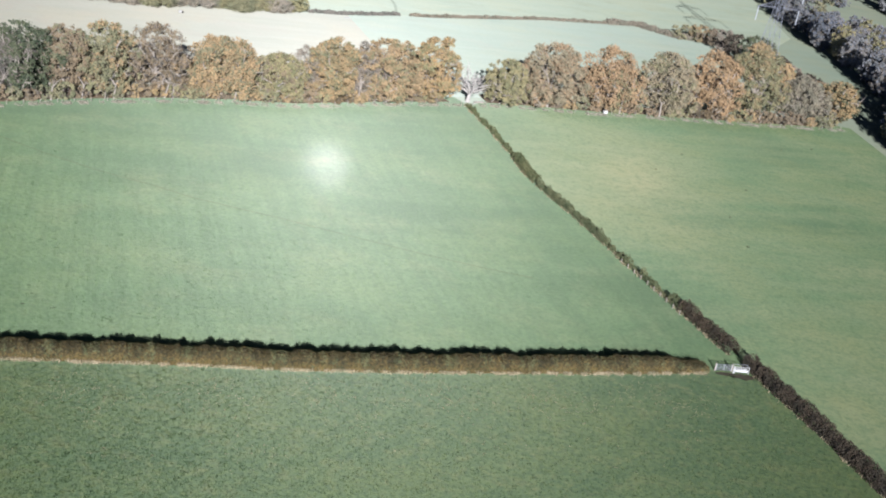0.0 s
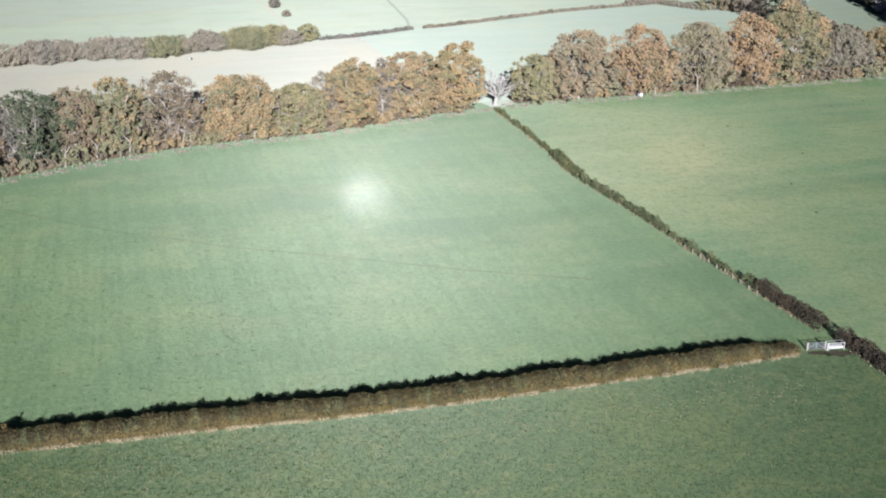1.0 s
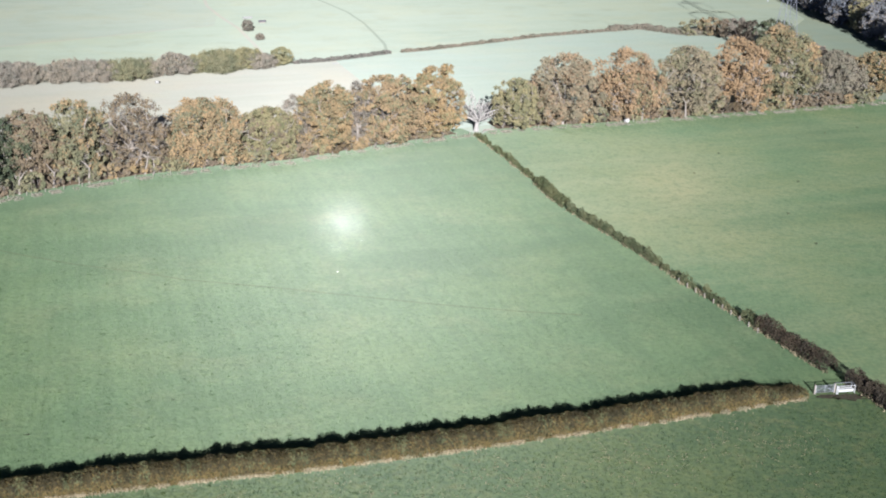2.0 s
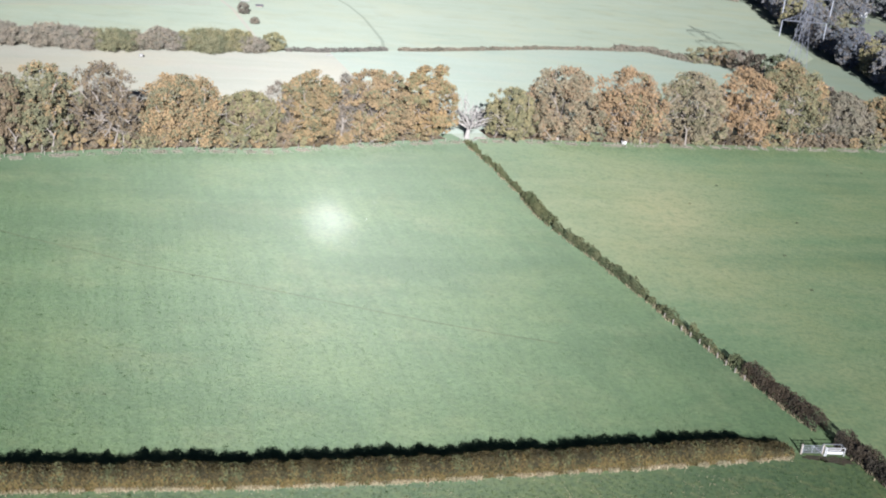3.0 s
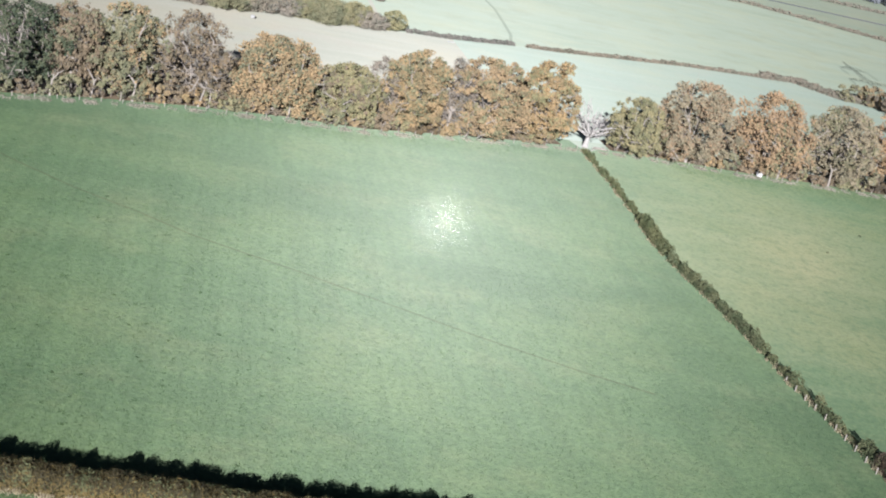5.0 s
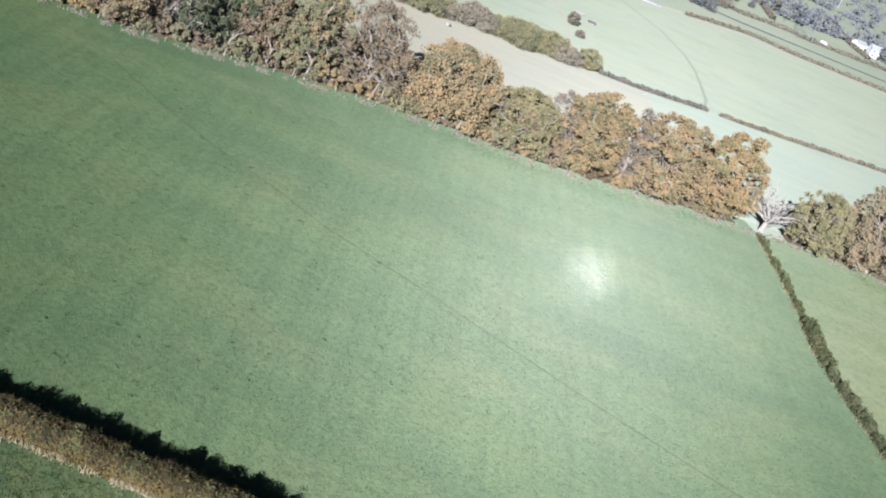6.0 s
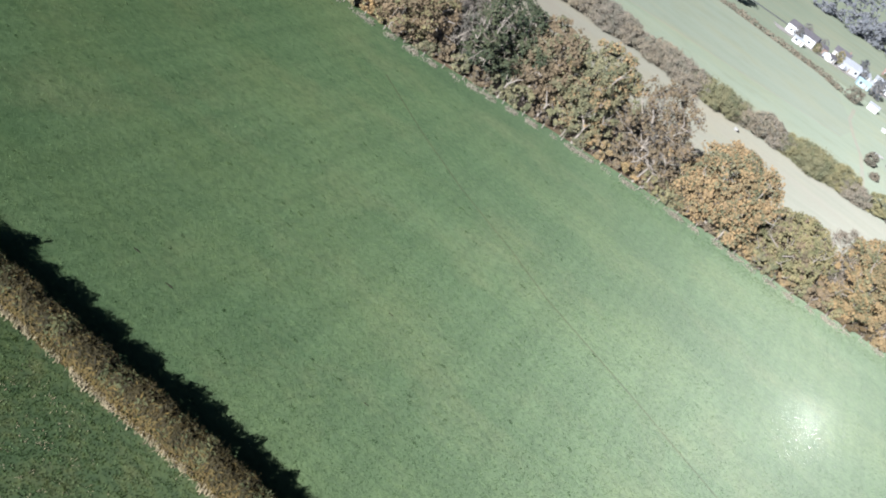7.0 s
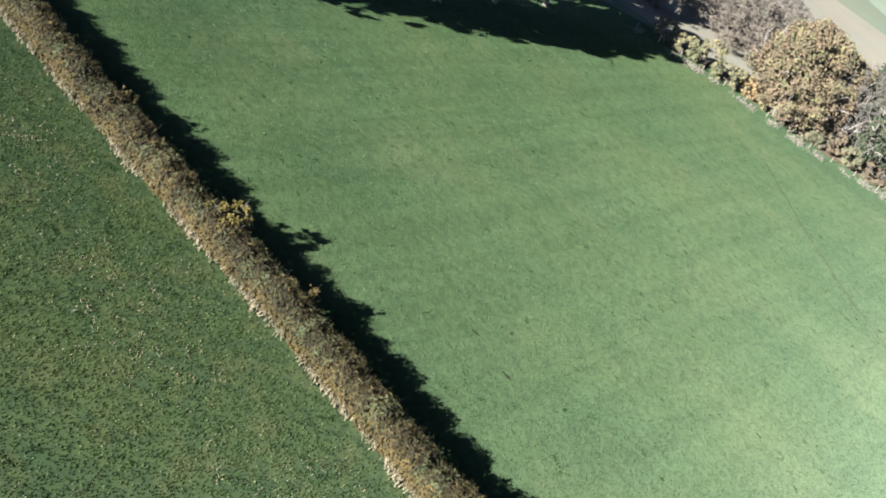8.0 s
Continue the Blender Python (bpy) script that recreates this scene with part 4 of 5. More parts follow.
# short scrapes of bare soil in the pasture
for k, (x, y) in enumerate([(-63.3, 164.5), (-58.6, 164.9), (-76.0, 196.0), (-42.0, 176.0), (-52.0, 190.0), (-88.0, 181.0)]):
    big = 0.8 if k < 2 else 0.5
    ring = [(x + big * r * (0.55 * math.cos(a) - 0.12 * math.sin(a)), y + big * r * (0.1 * math.sin(a) + 0.2 * math.cos(a))) for a, r in zip(np.linspace(0, math.tau, 14, endpoint=False), rng.uniform(0.6, 1.2, 14))]
    sheet("soil_scrape", ring, 0.05, MUD, "small dark scrape of bare soil in the pasture")

# dark tufts of rush in the grazed pasture
for k, (x, y) in enumerate([(60, 315), (51, 296.6), (92.4, 338), (66, 268), (67, 249.5), (74, 292), (103, 345)]):
    tuft = thing("rush_tuft", "small dark tuft of rushes in the grazed pasture", "plant", (x, y, 0), 0, "rush tufts")
    rng = np.random.default_rng(700 + k)
    part("blade_mass", blades("rush", np.stack([rng.normal(0, 0.13, 50), rng.normal(0, 0.13, 50), np.zeros(50)], 1), 0.3, 0.3, 0.03, LEAF["green"], rng), tuft)

# fence posts in the thin stretch of the right hedge and along the hedgerow
p, side, s = along(RIGHT_MID[5:8], 2.6)
master = None
for i in range(len(p)):
    at = p[i] - side[i] * 0.8
    if master is None:
        master = thing("fence_post", "weathered wooden fence post along a hedge", "post", (*at, 0), 0, "fence posts")
        part("shaft", boxes("shaft", [(-0.06, -0.06, -0.2, 0.06, 0.06, 0.9)], WOOD, 0.012), master)
    else:
        copy_thing(master, pose(*at, 0, 0, 0, 17 * i))
p, side, s = along(TREE_LINE, 4.0)
for i in range(len(p)):
    copy_thing(master, pose(*(p[i] + side[i] * 0.9), 0, 0, 0, 23 * i))


# ------------------------------------------------------------ pylons
def pylon(x, y, turn, scale=1.0):
    ob = thing("pylon", "tall grey lattice steel electricity pylon", "pylon", (x, y, 0), turn, "pylons")

    def half(z):
        return np.interp(z, [0, 23, 41, 47.5], [3.6, 1.35, 0.8, 0.12])

    levels = [0, 7.5, 14, 19.5, 24.4, 28.5, 32.4, 37, 41.5, 44.5, 47.5]
    for sx, sy in ((-1, -1), (1, -1), (1, 1), (-1, 1)):
        part("leg", tubes("leg", [([(sx * half(z), sy * half(z), z) for z in levels], [0.085] * len(levels))], PYLON_STEEL, 4), ob)
    for k in range(4):
        runs = []
        c, d = ((-1, -1), (1, -1), (1, 1), (-1, 1))[k], ((1, -1), (1, 1), (-1, 1), (-1, -1))[k]
        for a, b in zip(levels[:-1], levels[1:]):
            for p0, p1 in ((c, d), (d, c)):
                runs.append(([(p0[0] * half(a), p0[1] * half(a), a), (p1[0] * half(b), p1[1] * half(b), b)], [0.036, 0.036]))
            runs.append(([(c[0] * half(b), c[1] * half(b), b), (d[0] * half(b), d[1] * half(b), b)], [0.036, 0.036]))
        part("lattice", tubes("lattice", runs, PYLON_STEEL, 4), ob)
    for z, reach in ((24.4, 8.6), (32.4, 9.2), (41.5, 6.2)):
        for sx in (-1, 1):
            tip = (sx * reach, 0, z)
            runs = []
            for sy in (-1, 1):
                runs += [([(sx * half(z), sy * half(z), z), tip], [0.10, 0.09]), ([(sx * half(z + 2.2), sy * half(z + 2.2), z + 2.2), tip], [0.08, 0.07])]
            for f in (0.3, 0.6):
                q = [(sx * (half(z) * (1 - f) + reach * f), sy * half(z) * (1 - f), z) for sy in (-1, 1)]
                top = [(sx * (half(z) * (1 - f) + reach * f), sy * half(z) * (1 - f), z + 2.2 * (1 - f)) for sy in (-1, 1)]
                runs += [(q, [0.045, 0.045]), ([q[0], top[1]], [0.045, 0.045]), ([q[1], top[0]], [0.045, 0.045])]
            arm = part("cross_arm", tubes("cross_arm", runs, PYLON_STEEL, 4), ob)
            rings = [(sx * reach, 0, z - 0.1 - 0.21 * j) for j in range(27)]
            part("insulator", tubes("insulator", [(rings, [0.1 if j % 2 else 0.21 for j in range(27)])], PORCELAIN, 6), arm)
    ob.scale = (scale, scale, scale)
    return ob


pylon(108.0, 451.0, 17, 0.985)
pylon(-32.0, 782.0, 24, 1.2)

# ------------------------------------------------------------ far hedge, scrub and woods
p, side, s = along(FAR_HEDGE[:6], 3.3)
far_rng = np.random.default_rng(9)
for i in range(len(p) - 3):
    at = i / len(p) + far_rng.normal(0, 0.02)
    tone = "far_olive" if 0.40 < at < 0.57 or 0.65 < at < 0.85 else "far_grey"
    word = {"far_grey": "grey-brown leafless", "far_olive": "olive"}[tone]
    x, y = p[i] + far_rng.normal(0, 1.3, 2)
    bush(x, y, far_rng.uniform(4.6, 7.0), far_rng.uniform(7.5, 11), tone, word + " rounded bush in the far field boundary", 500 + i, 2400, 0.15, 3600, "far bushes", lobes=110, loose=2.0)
bush(-64.6, 410.3, 5.8, 7.4, "far_olive", "round olive-brown bush at the end of a thicket", 530, 5200, 0.16, 500, "far bushes", lobes=130, loose=1.6)
hedge("hedge", [(-61, 412.2)] + FAR_HEDGE[6:8], 1.2, 1.3, "dull", "low brown hedge along the far field", 41, 60, 0.22, 2, 0.3)
hedge("hedge", [(-27, 436.5), (-18, 441.7), (23.7, 474.9), (50, 490)], 1.1, 1.2, "dull", "low brown hedge along the far field", 42, 60, 0.22, 2, 0.3)
hedge("hedge", [(50, 490), (62.7, 497.5), (70, 492), (78.6, 486), (90, 488)], 2.0, 2.6, "dull", "brown thickening hedge along the far field", 43, 90, 0.25, 2, 0.3)
for i, (x, y, h, w) in enumerate([(-86.9, 471.5, 4.2, 4.6), (-79.3, 454.3, 2.2, 2.8), (-131, 574, 6, 7), (-84, 748, 10, 16), (-78, 756, 9, 12)]):
    bush(x, y, h, w, "dull" if i < 3 else "grey", "brown lone bush in the far field" if i < 3 else "grey leafless clump beside the far road", 540 + i, 1800, 0.2, 600, "lone bushes", lobes=80, loose=1.6)
# scrub between the far field and the lane
for i, (x, y, h, w, tone) in enumerate([(82, 487, 4.5, 7, "olive"), (88, 486, 5.5, 7, "yellowgreen"), (93, 481, 6, 8, "brown"), (97, 474, 7, 8, "grey"), (101, 468, 7, 8, "hedge_dark"), (106, 461, 8.5, 9, "green"), (109, 452, 7, 8, "olive"), (112, 444, 6, 8, "hedge_dark"), (115, 436, 5, 7, "grey"), (118, 427, 5, 7, "hedge_dark"), (121, 418, 5, 7, "brown"), (124, 408, 5, 8, "hedge_dark")]):
    word = {"olive": "olive", "yellowgreen": "yellowish", "brown": "brown", "grey": "grey leafless", "hedge_dark": "dark brown", "green": "dark green"}[tone]
    bush(x, y, h * 1.25, w * 1.45, tone, word + " scrub bush beside the lane", 560 + i, 2200, 0.28, 700, "lane scrub")
tree(101.5, 432.0, 13.5, 12, "yellowgreen", "yellow-green tree in front of the pylon", 590, 4500, 0.4, patch=("gold", 0.3), bare=500, name="young_tree", group="lane trees")
tree(110.0, 424.0, 9.0, 8, "gold", "small yellow tree beside the lane", 591, 2200, 0.4, bare=400, name="young_tree", group="lane trees")

# woodland: a few trees, then copies of them
WOOD_LABELS = {"wood_grey": "leafless grey woodland tree", "brown": "brown woodland tree thinning in autumn", "olive": "olive woodland tree in autumn", "wood_dull": "grey-brown woodland tree thinning in autumn"}
masters = []
for i, (tone, leaves, bare) in enumerate([("wood_grey", 900, 1800), ("wood_dull", 2800, 700), ("wood_grey", 1900, 1700), ("olive", 3200, 400), ("wood_dull", 2400, 1300)]):
    masters.append((tone, tree(150 + 12 * i, 440 - 6 * i, 12, 10, tone, WOOD_LABELS[tone], 600 + i, leaves, 0.33, 0.05, bare, bark=BARK_PALE if i % 2 == 0 else None, name="wood_tree", group="woodland trees", lobes=110, loose=1.6)))
wood_rng = np.random.default_rng(23)


def plant(x, y, size, choose=None):
    tone, ob = masters[int(wood_rng.integers(len(masters))) if choose is None else choose]
    m = pose(x, y, 0, 0, 0, wood_rng.uniform(0, 360)) @ Matrix.Diagonal((size, size, size * wood_rng.uniform(0.85, 1.2), 1))
    return copy_thing(ob, m)


deep = []
EDGE_Y, EDGE_X = [340, 381, 423, 483, 531, 593, 704, 760], [136, 138, 156, 152, 146, 147, 150, 160]
for y in np.arange(345, 740, 9.0):
    for k in range(11):
        x = np.interp(y, EDGE_Y, EDGE_X) + k * 9.5 + wood_rng.uniform(-3, 3)
        yy = y + wood_rng.uniform(-4, 4)
        if 156 < x < 215 and 552 < yy < 655 or 196 < x < 214 and 655 < yy < 715:
            continue
        if k > 6 and wood_rng.random() < 0.3:
            continue
        if k > 6:
            deep.append((x, yy, wood_rng.uniform(0.85, 1.25)))
        else:
            plant(x, yy, wood_rng.uniform(0.85, 1.25))
# the depth of the wood and the far tree belts, past counting
cloud, facing = [], []
for x, y, size in deep:
    centres, radii = crown_lobes(11.5 * size, 10 * size, wood_rng, 0.0, 24)
    q, d = shell_points(centres, radii * 1.7, 430, wood_rng)
    cloud.append(q + np.array([x, y, 0]))
    facing.append(d)
tagged(new("deep_woods", cards("deep_woods", np.concatenate(cloud), np.concatenate(facing), 0.72, LEAF["wood_dull"], wood_rng)), "depth of the autumn wood behind its edge, greyed for haze", "woods", kind="stuff")
cloud, facing = [], []
for x0, y0, x1, y1, step in [(-260, 860, -92, 925, 11), (-240, 884, -60, 945, 12), (30, 900, 260, 960, 11), (50, 925, 300, 990, 13), (-60, 870, 20, 905, 13), (-420, 620, -210, 600, 14), (-500, 1050, 200, 1180, 17), (-700, 1380, 500, 1500, 22), (-900, 1800, 600, 2000, 30)]:
    m = int(math.hypot(x1 - x0, y1 - y0) / step)
    for k in range(m + 1):
        f = k / m
        centres, radii = crown_lobes(wood_rng.uniform(8, 13) * (1 + y0 / 2500), wood_rng.uniform(9, 14) * (1 + y0 / 2500), wood_rng, 0.0, 24)
        q, d = shell_points(centres, radii * 1.8, 390, wood_rng)
        cloud.append(q + np.array([x0 + (x1 - x0) * f + wood_rng.normal(0, 3), y0 + (y1 - y0) * f + wood_rng.normal(0, 5), 0]))
        facing.append(d)
tagged(new("far_woods", cards("far_woods", np.concatenate(cloud), np.concatenate(facing), 0.9, LEAF["wood_grey"], wood_rng)), "distant belts of autumn woodland, greyed and blued for haze", "woods", kind="stuff")
hedge("hedge", [(-77.7, 642), (-70.9, 654), (-51.5, 681.5), (-47, 684), (-28, 684), (12.7, 705), (58.5, 725), (93, 716), (136, 700)], 1.6, 2.0, "dull", "brown hedge along the far road", 44, 26, 0.34, 0, 0.3)
hedge("hedge", [(-235, 560), (-150, 582), (-137, 575)], 2.0, 2.4, "dull", "brown hedge beside the farm yard", 45, 26, 0.34, 0, 0.3)
hedge("hedge", [(-83, 775), (-67, 764), (-55, 778), (-41, 789), (-28, 786), (-12, 797), (8, 813), (60, 850), (160, 860)], 2.0, 2.6, "dull", "far brown hedge between fields", 46, 20, 0.4, 0, 0.3)
hedge("hedge", [(-73, 900), (-62, 850), (-53, 812)], 2.4, 3.0, "dull", "tall brown hedge beyond the far road", 47, 24, 0.4, 0, 0.3)
hedge("hedge", [(-19, 940), (-6, 878), (6, 838)], 2.2, 2.8, "dull", "tall brown hedge beside a far white house", 48, 24, 0.4, 0, 0.3)
for x, y in [(-88, 800), (-80, 825), (-70, 832), (-60, 880), (-48, 905), (-36, 915), (-22, 930), (15, 885), (0, 905), (14, 866)]:
    plant(x, y, wood_rng.uniform(0.6, 0.85))


# ------------------------------------------------------------ the village
def house(x, y, turn, length, depth, eaves, ridge, wall, roof, label, name="house", chimney=True, windows=3):
    """A gabled building: four walls, two roof slopes, chimney, doors and windows."""
    ob = thing(name, label, "house", (x, y, 0), turn, "village buildings")
    bm = bmesh.new()
    L, D = length / 2, depth / 2
    lo = [bm.verts.new(p) for p in ((-L, -D, 0), (L, -D, 0), (L, D, 0), (-L, D, 0))]
    up = [bm.verts.new(p) for p in ((-L, -D, eaves), (L, -D, eaves), (L, D, eaves), (-L, D, eaves))]
    ra, rb = bm.verts.new((-L, 0, ridge)), bm.verts.new((L, 0, ridge))
    for f in ((lo[0], lo[1], up[1], up[0]), (lo[2], lo[3], up[3], up[2]), (lo[1], lo[2], up[2], rb, up[1]), (lo[3], lo[0], up[0], ra, up[3])):
        bm.faces.new(f)
    part("wall", solid("wall", bm, wall), ob)
    over, thick = 0.35, 0.18
    for sy in (-1, 1):
        bm = bmesh.new()
        drop = (ridge - eaves) / D * over
        a = [(-L - over, 0, ridge + 0.02), (L + over, 0, ridge + 0.02), (L + over, sy * (D + over), eaves - drop + 0.02), (-L - over, sy * (D + over), eaves - drop + 0.02)]
        vs = [bm.verts.new(p) for p in a] + [bm.verts.new((p[0], p[1], p[2] + thick)) for p in a]
        for f in ((0, 1, 2, 3), (4, 5, 6, 7), (0, 1, 5, 4), (1, 2, 6, 5), (2, 3, 7, 6), (3, 0, 4, 7)):
            bm.faces.new([vs[i] for i in f])
        bmesh.ops.recalc_face_normals(bm, faces=bm.faces[:])
        part("roof", solid("roof", bm, roof), ob)
    if chimney:
        part("chimney", boxes("chimney", [(L * 0.6, -0.4, ridge - 0.8, L * 0.6 + 0.8, 0.4, ridge + 1.1)], BRICK), ob)
    for k in range(windows):
        wx = -L + length * (k + 0.5) / windows
        for z in ([1.0, 3.4] if eaves > 4.5 else [1.0]):
            if z == 1.0 and k == windows // 2:
                part("door", boxes("door", [(wx - 0.5, -D - 0.05, 0, wx + 0.5, -D + 0.02, 2.05)], WOOD), ob)
            else:
                pane = part("window", boxes("window", [(wx - 0.65, -D - 0.04, z, wx + 0.65, -D + 0.02, z + 1.15)], GLASS), ob)
                part("frame", boxes("frame", [(wx - 0.75, -D - 0.07, z - 0.1, wx + 0.75, -D - 0.005, z), (wx - 0.75, -D - 0.07, z + 1.15, wx + 0.75, -D - 0.005, z + 1.25), (wx - 0.75, -D - 0.07, z, wx - 0.65, -D - 0.005, z + 1.15), (wx + 0.65, -D - 0.07, z, wx + 0.75, -D - 0.005, z + 1.15)], WHITE), pane)
    return ob


FARM = [
    (-153, 684, 20, 9, 6, 3.0, 4.6, WHITE, SHEET, "white farm building with a pale metal roof", "barn", False),
    (-146, 698, 35, 8, 6, 4.2, 6.2, RENDER, SHEET, "white-rendered house with a pale roof", "house", True),
    (-140, 709, 30, 9, 6, 3.4, 5.2, WHITE, SHEET, "white outbuilding with a pale roof", "outbuilding", False),
    (-133, 712, 25, 10, 7, 4.6, 6.8, RENDER, SHEET, "large white house with a bright pale roof", "house", True),
    (-126, 700, 40, 8, 6, 3.4, 5.2, WHITE, SHEET, "white outbuilding with a pale roof", "outbuilding", False),
    (-118, 704, 20, 7, 5, 3.2, 5.0, RENDER, SLATE, "rendered cottage with a slate roof", "cottage", True),
    (-126.4, 591, 15, 4.4, 3.2, 2.2, 3.0, WHITE, SHEET, "small white shed in the field", "shed", False),
    (-186, 642, 10, 15, 9, 3.6, 5.6, SHEET, SLATE, "farm barn with a grey roof", "barn", False),
    (-164, 656, 40, 11, 7, 3.4, 5.2, SHEET, SHEET, "pale metal barn with a bright roof", "barn", False),
    (-149, 640, 28, 6, 4, 2.4, 3.4, TEAL, TEAL, "pale teal shed in the farm yard", "shed", False),
    (-178, 618, 28, 5, 3, 2.2, 3.0, WHITE, SHEET, "low white shed beside the yard hedge", "shed", False),
]
VILLAGE = [
    (-109, 703, 30, 8, 6, 4.4, 6.4, RENDER, SLATE, "rendered house with a slate roof", "house", True),
    (-103, 720, 20, 8, 6, 4.4, 6.6, BRICK, TILE, "brick house with a clay tile roof", "house", True),
    (-96, 725, 10, 6, 5, 2.8, 4.6, RENDER, SLATE, "rendered bungalow with a slate roof", "bungalow", True),
    (-141, 752, 30, 10, 7, 4.8, 7.2, RENDER, SLATE, "rendered house with a slate roof", "house", True),
    (-170, 758, 15, 12, 7, 4.8, 7.2, BRICK, SLATE, "brick house with a slate roof", "house", True),
    (-125, 757, 12, 9, 7, 4.8, 7.2, RENDER, TILE, "rendered house with a clay tile roof", "house", True),
    (-153, 782, 15, 14, 8, 4.8, 7.4, RENDER, SHEET, "pale house behind the village", "house", True),
]
OUTLYING = [
    (-110, 560, 30, 1.6, 0.9, 0.8, 1.1, WHITE, WHITE, "small white water trough in the far field", "trough", False),
    (9, 872, 20, 11, 8, 4.8, 7.4, WHITE, SHEET, "white house with a pale roof beyond the far road", "house", True),
    (-3, 886, 50, 9, 6, 3.4, 5.2, WHITE, SHEET, "low white building beside a far house", "outbuilding", False),
    (-172, 664, 15, 8, 6, 4.2, 6.2, RENDER, SLATE, "rendered farmhouse with a slate roof", "house", True),
    (-160, 672, 60, 6, 4, 2.6, 3.8, WHITE, SHEET, "small white store with a pale roof", "shed", False),
    (-178, 652, 50, 5, 4, 2.6, 3.6, BRICK, SLATE, "small brick store with a slate roof", "shed", False),
    (-169, 642, 75, 5, 4, 2.4, 3.4, WHITE, SLATE, "small white shed with a grey roof", "shed", False),
    (205, 704, -20, 3.6, 3.0, 2.4, 3.4, WHITE, SHEET, "small white shed at the wood edge", "shed", False),
    (-85, 491, 30, 2.2, 0.9, 0.6, 0.8, WOOD, SLATE, "low grey trailer in the far field", "trailer", False),
    (-92.5, 500, 40, 3.2, 0.6, 0.4, 0.55, WRAP, WRAP, "low white trough in the far field", "trough", False),
]
for row in FARM + VILLAGE + OUTLYING:
    house(*row[:10], name=row[10], chimney=row[11], windows=0 if row[3] < 5 else 3 if row[3] > 8 else 2)
ribbon("yard", [(-195, 628), (-165, 648), (-140, 680), (-112, 708)], 14, 0.01, GRAVEL, "pale gravel yard between the farm buildings", "yard")
ribbon("verge", [(-118, 616), (-98.5, 618), (-78, 634), (-55, 655), (-33, 672), (10, 695)], 7, 0.009, GRASS_PALE, "strip of bleached rough grass beside a far hedge", "verge")
ribbon("road", [(-240, 640), (-150, 690), (-95, 712), (-60, 722), (40, 770), (200, 800)], 5, 0.012, ASPHALT, "grey road past the village", "road")


def van(x, y, turn, paint, label):
    ob = thing("van", label, "van", (x, y, 0), turn, "parked vehicles")
    part("body", boxes("body", [(-2.2, -0.95, 0.45, 1.5, 0.95, 2.2), (1.5, -0.95, 0.45, 2.4, 0.95, 1.25)], paint, 0.06), ob)
    part("windscreen", boxes("windscreen", [(1.48, -0.8, 1.35, 1.53, 0.8, 2.0)], GLASS), ob)
    for wx in (-1.4, 1.5):
        for wy in (-0.95, 0.95):
            part("wheel", tubes("wheel", [([(wx, wy - 0.12, 0.36), (wx, wy + 0.12, 0.36)], [0.36, 0.36])], RUBBER, 10), ob)
    return ob


van_rng = np.random.default_rng(88)
spots = [(-140, 690), (-128, 684), (-155, 672), (-118, 712), (-104, 710), (-96, 712), (-170, 640), (-124, 690), (-121, 694), (-113, 698), (-107, 697), (-100, 704), (-94, 708), (-90, 716), (-87, 722), (-134, 668), (-131, 655), (-99, 731), (-92, 729), (-112, 742), (-106, 748), (-120, 739), (-20.5, 803), (-150, 676), (-145, 672), (-141, 676), (-137, 681), (-133, 684), (-148, 662), (-159, 662), (-163, 648), (-168, 655), (-116, 699), (-111, 706), (-103, 709), (-99, 712), (-92, 719), (-88, 727), (-94, 734), (-83, 728), (-102, 738), (-128, 748), (-152, 690)]
for k, (x, y) in enumerate(spots):
    paint, word = ((WHITE, "white"), (SLATE, "dark grey"), (SHEET, "silver"), (WHITE, "white"))[k % 4]
    van(x, y, van_rng.uniform(0, 180), paint, word + " van parked by the village")
for x, y, size in [(-127, 726, 0.55), (-125, 742, 0.6), (-118, 734, 0.5), (-140, 633, 0.6), (-112, 730, 0.5), (-133, 738, 0.6), (-148, 722, 0.6), (-158, 700, 0.6), (-150, 668, 0.45), (-99, 742, 0.6), (-108, 762, 0.7), (-133, 690, 0.35), (-114, 690, 0.35), (-84, 706, 0.75), (-88, 714, 0.8), (-80, 712, 0.7), (-76, 706, 0.6), (-181, 660, 0.55), (-168, 650, 0.5), (-174, 634, 0.45), (-190, 655, 0.6), (-158, 664, 0.4), (-166, 684, 0.6), (-145, 650, 0.35), (-184, 630, 0.5)]:
    plant(x, y, size, 4 if size > 0.65 else None)
tunnel = thing("polytunnel", "long low pale plastic growing tunnel in the far field", "tunnel", (-93.5, 625, 0), 20)
part("cover", tubes("cover", [([(-7, 0, 0.05), (-6.9, 0, 0.05), (6.9, 0, 0.05), (7, 0, 0.05)], [0.2, 0.6, 0.6, 0.2])], PLASTIC, 12), tunnel)
part("door", boxes("door", [(7.0, -0.3, 0, 7.08, 0.3, 0.5)], WOOD, 0.01), tunnel)
bale = thing("wrapped_bale", "white wrapped hay bale in the bleached meadow", "bale", (-96.9, 378, 0), 30)
part("wrap", tubes("wrap", [([(-0.5, 0, 0.46), (-0.45, 0, 0.46), (0.45, 0, 0.46), (0.5, 0, 0.46)], [0.38, 0.46, 0.46, 0.38])], WRAP, 14), bale)
part("feed_ring", tubes("feed_ring", [([(0.7, 0, 0.36), (0.95, 0, 0.36)], [0.36, 0.2])], RUBBER, 10), bale)
board = thing("sheet_stack", "low stack of white sheets beside the far hedge", "stack", (-47.3, 414.5, 0), 28)
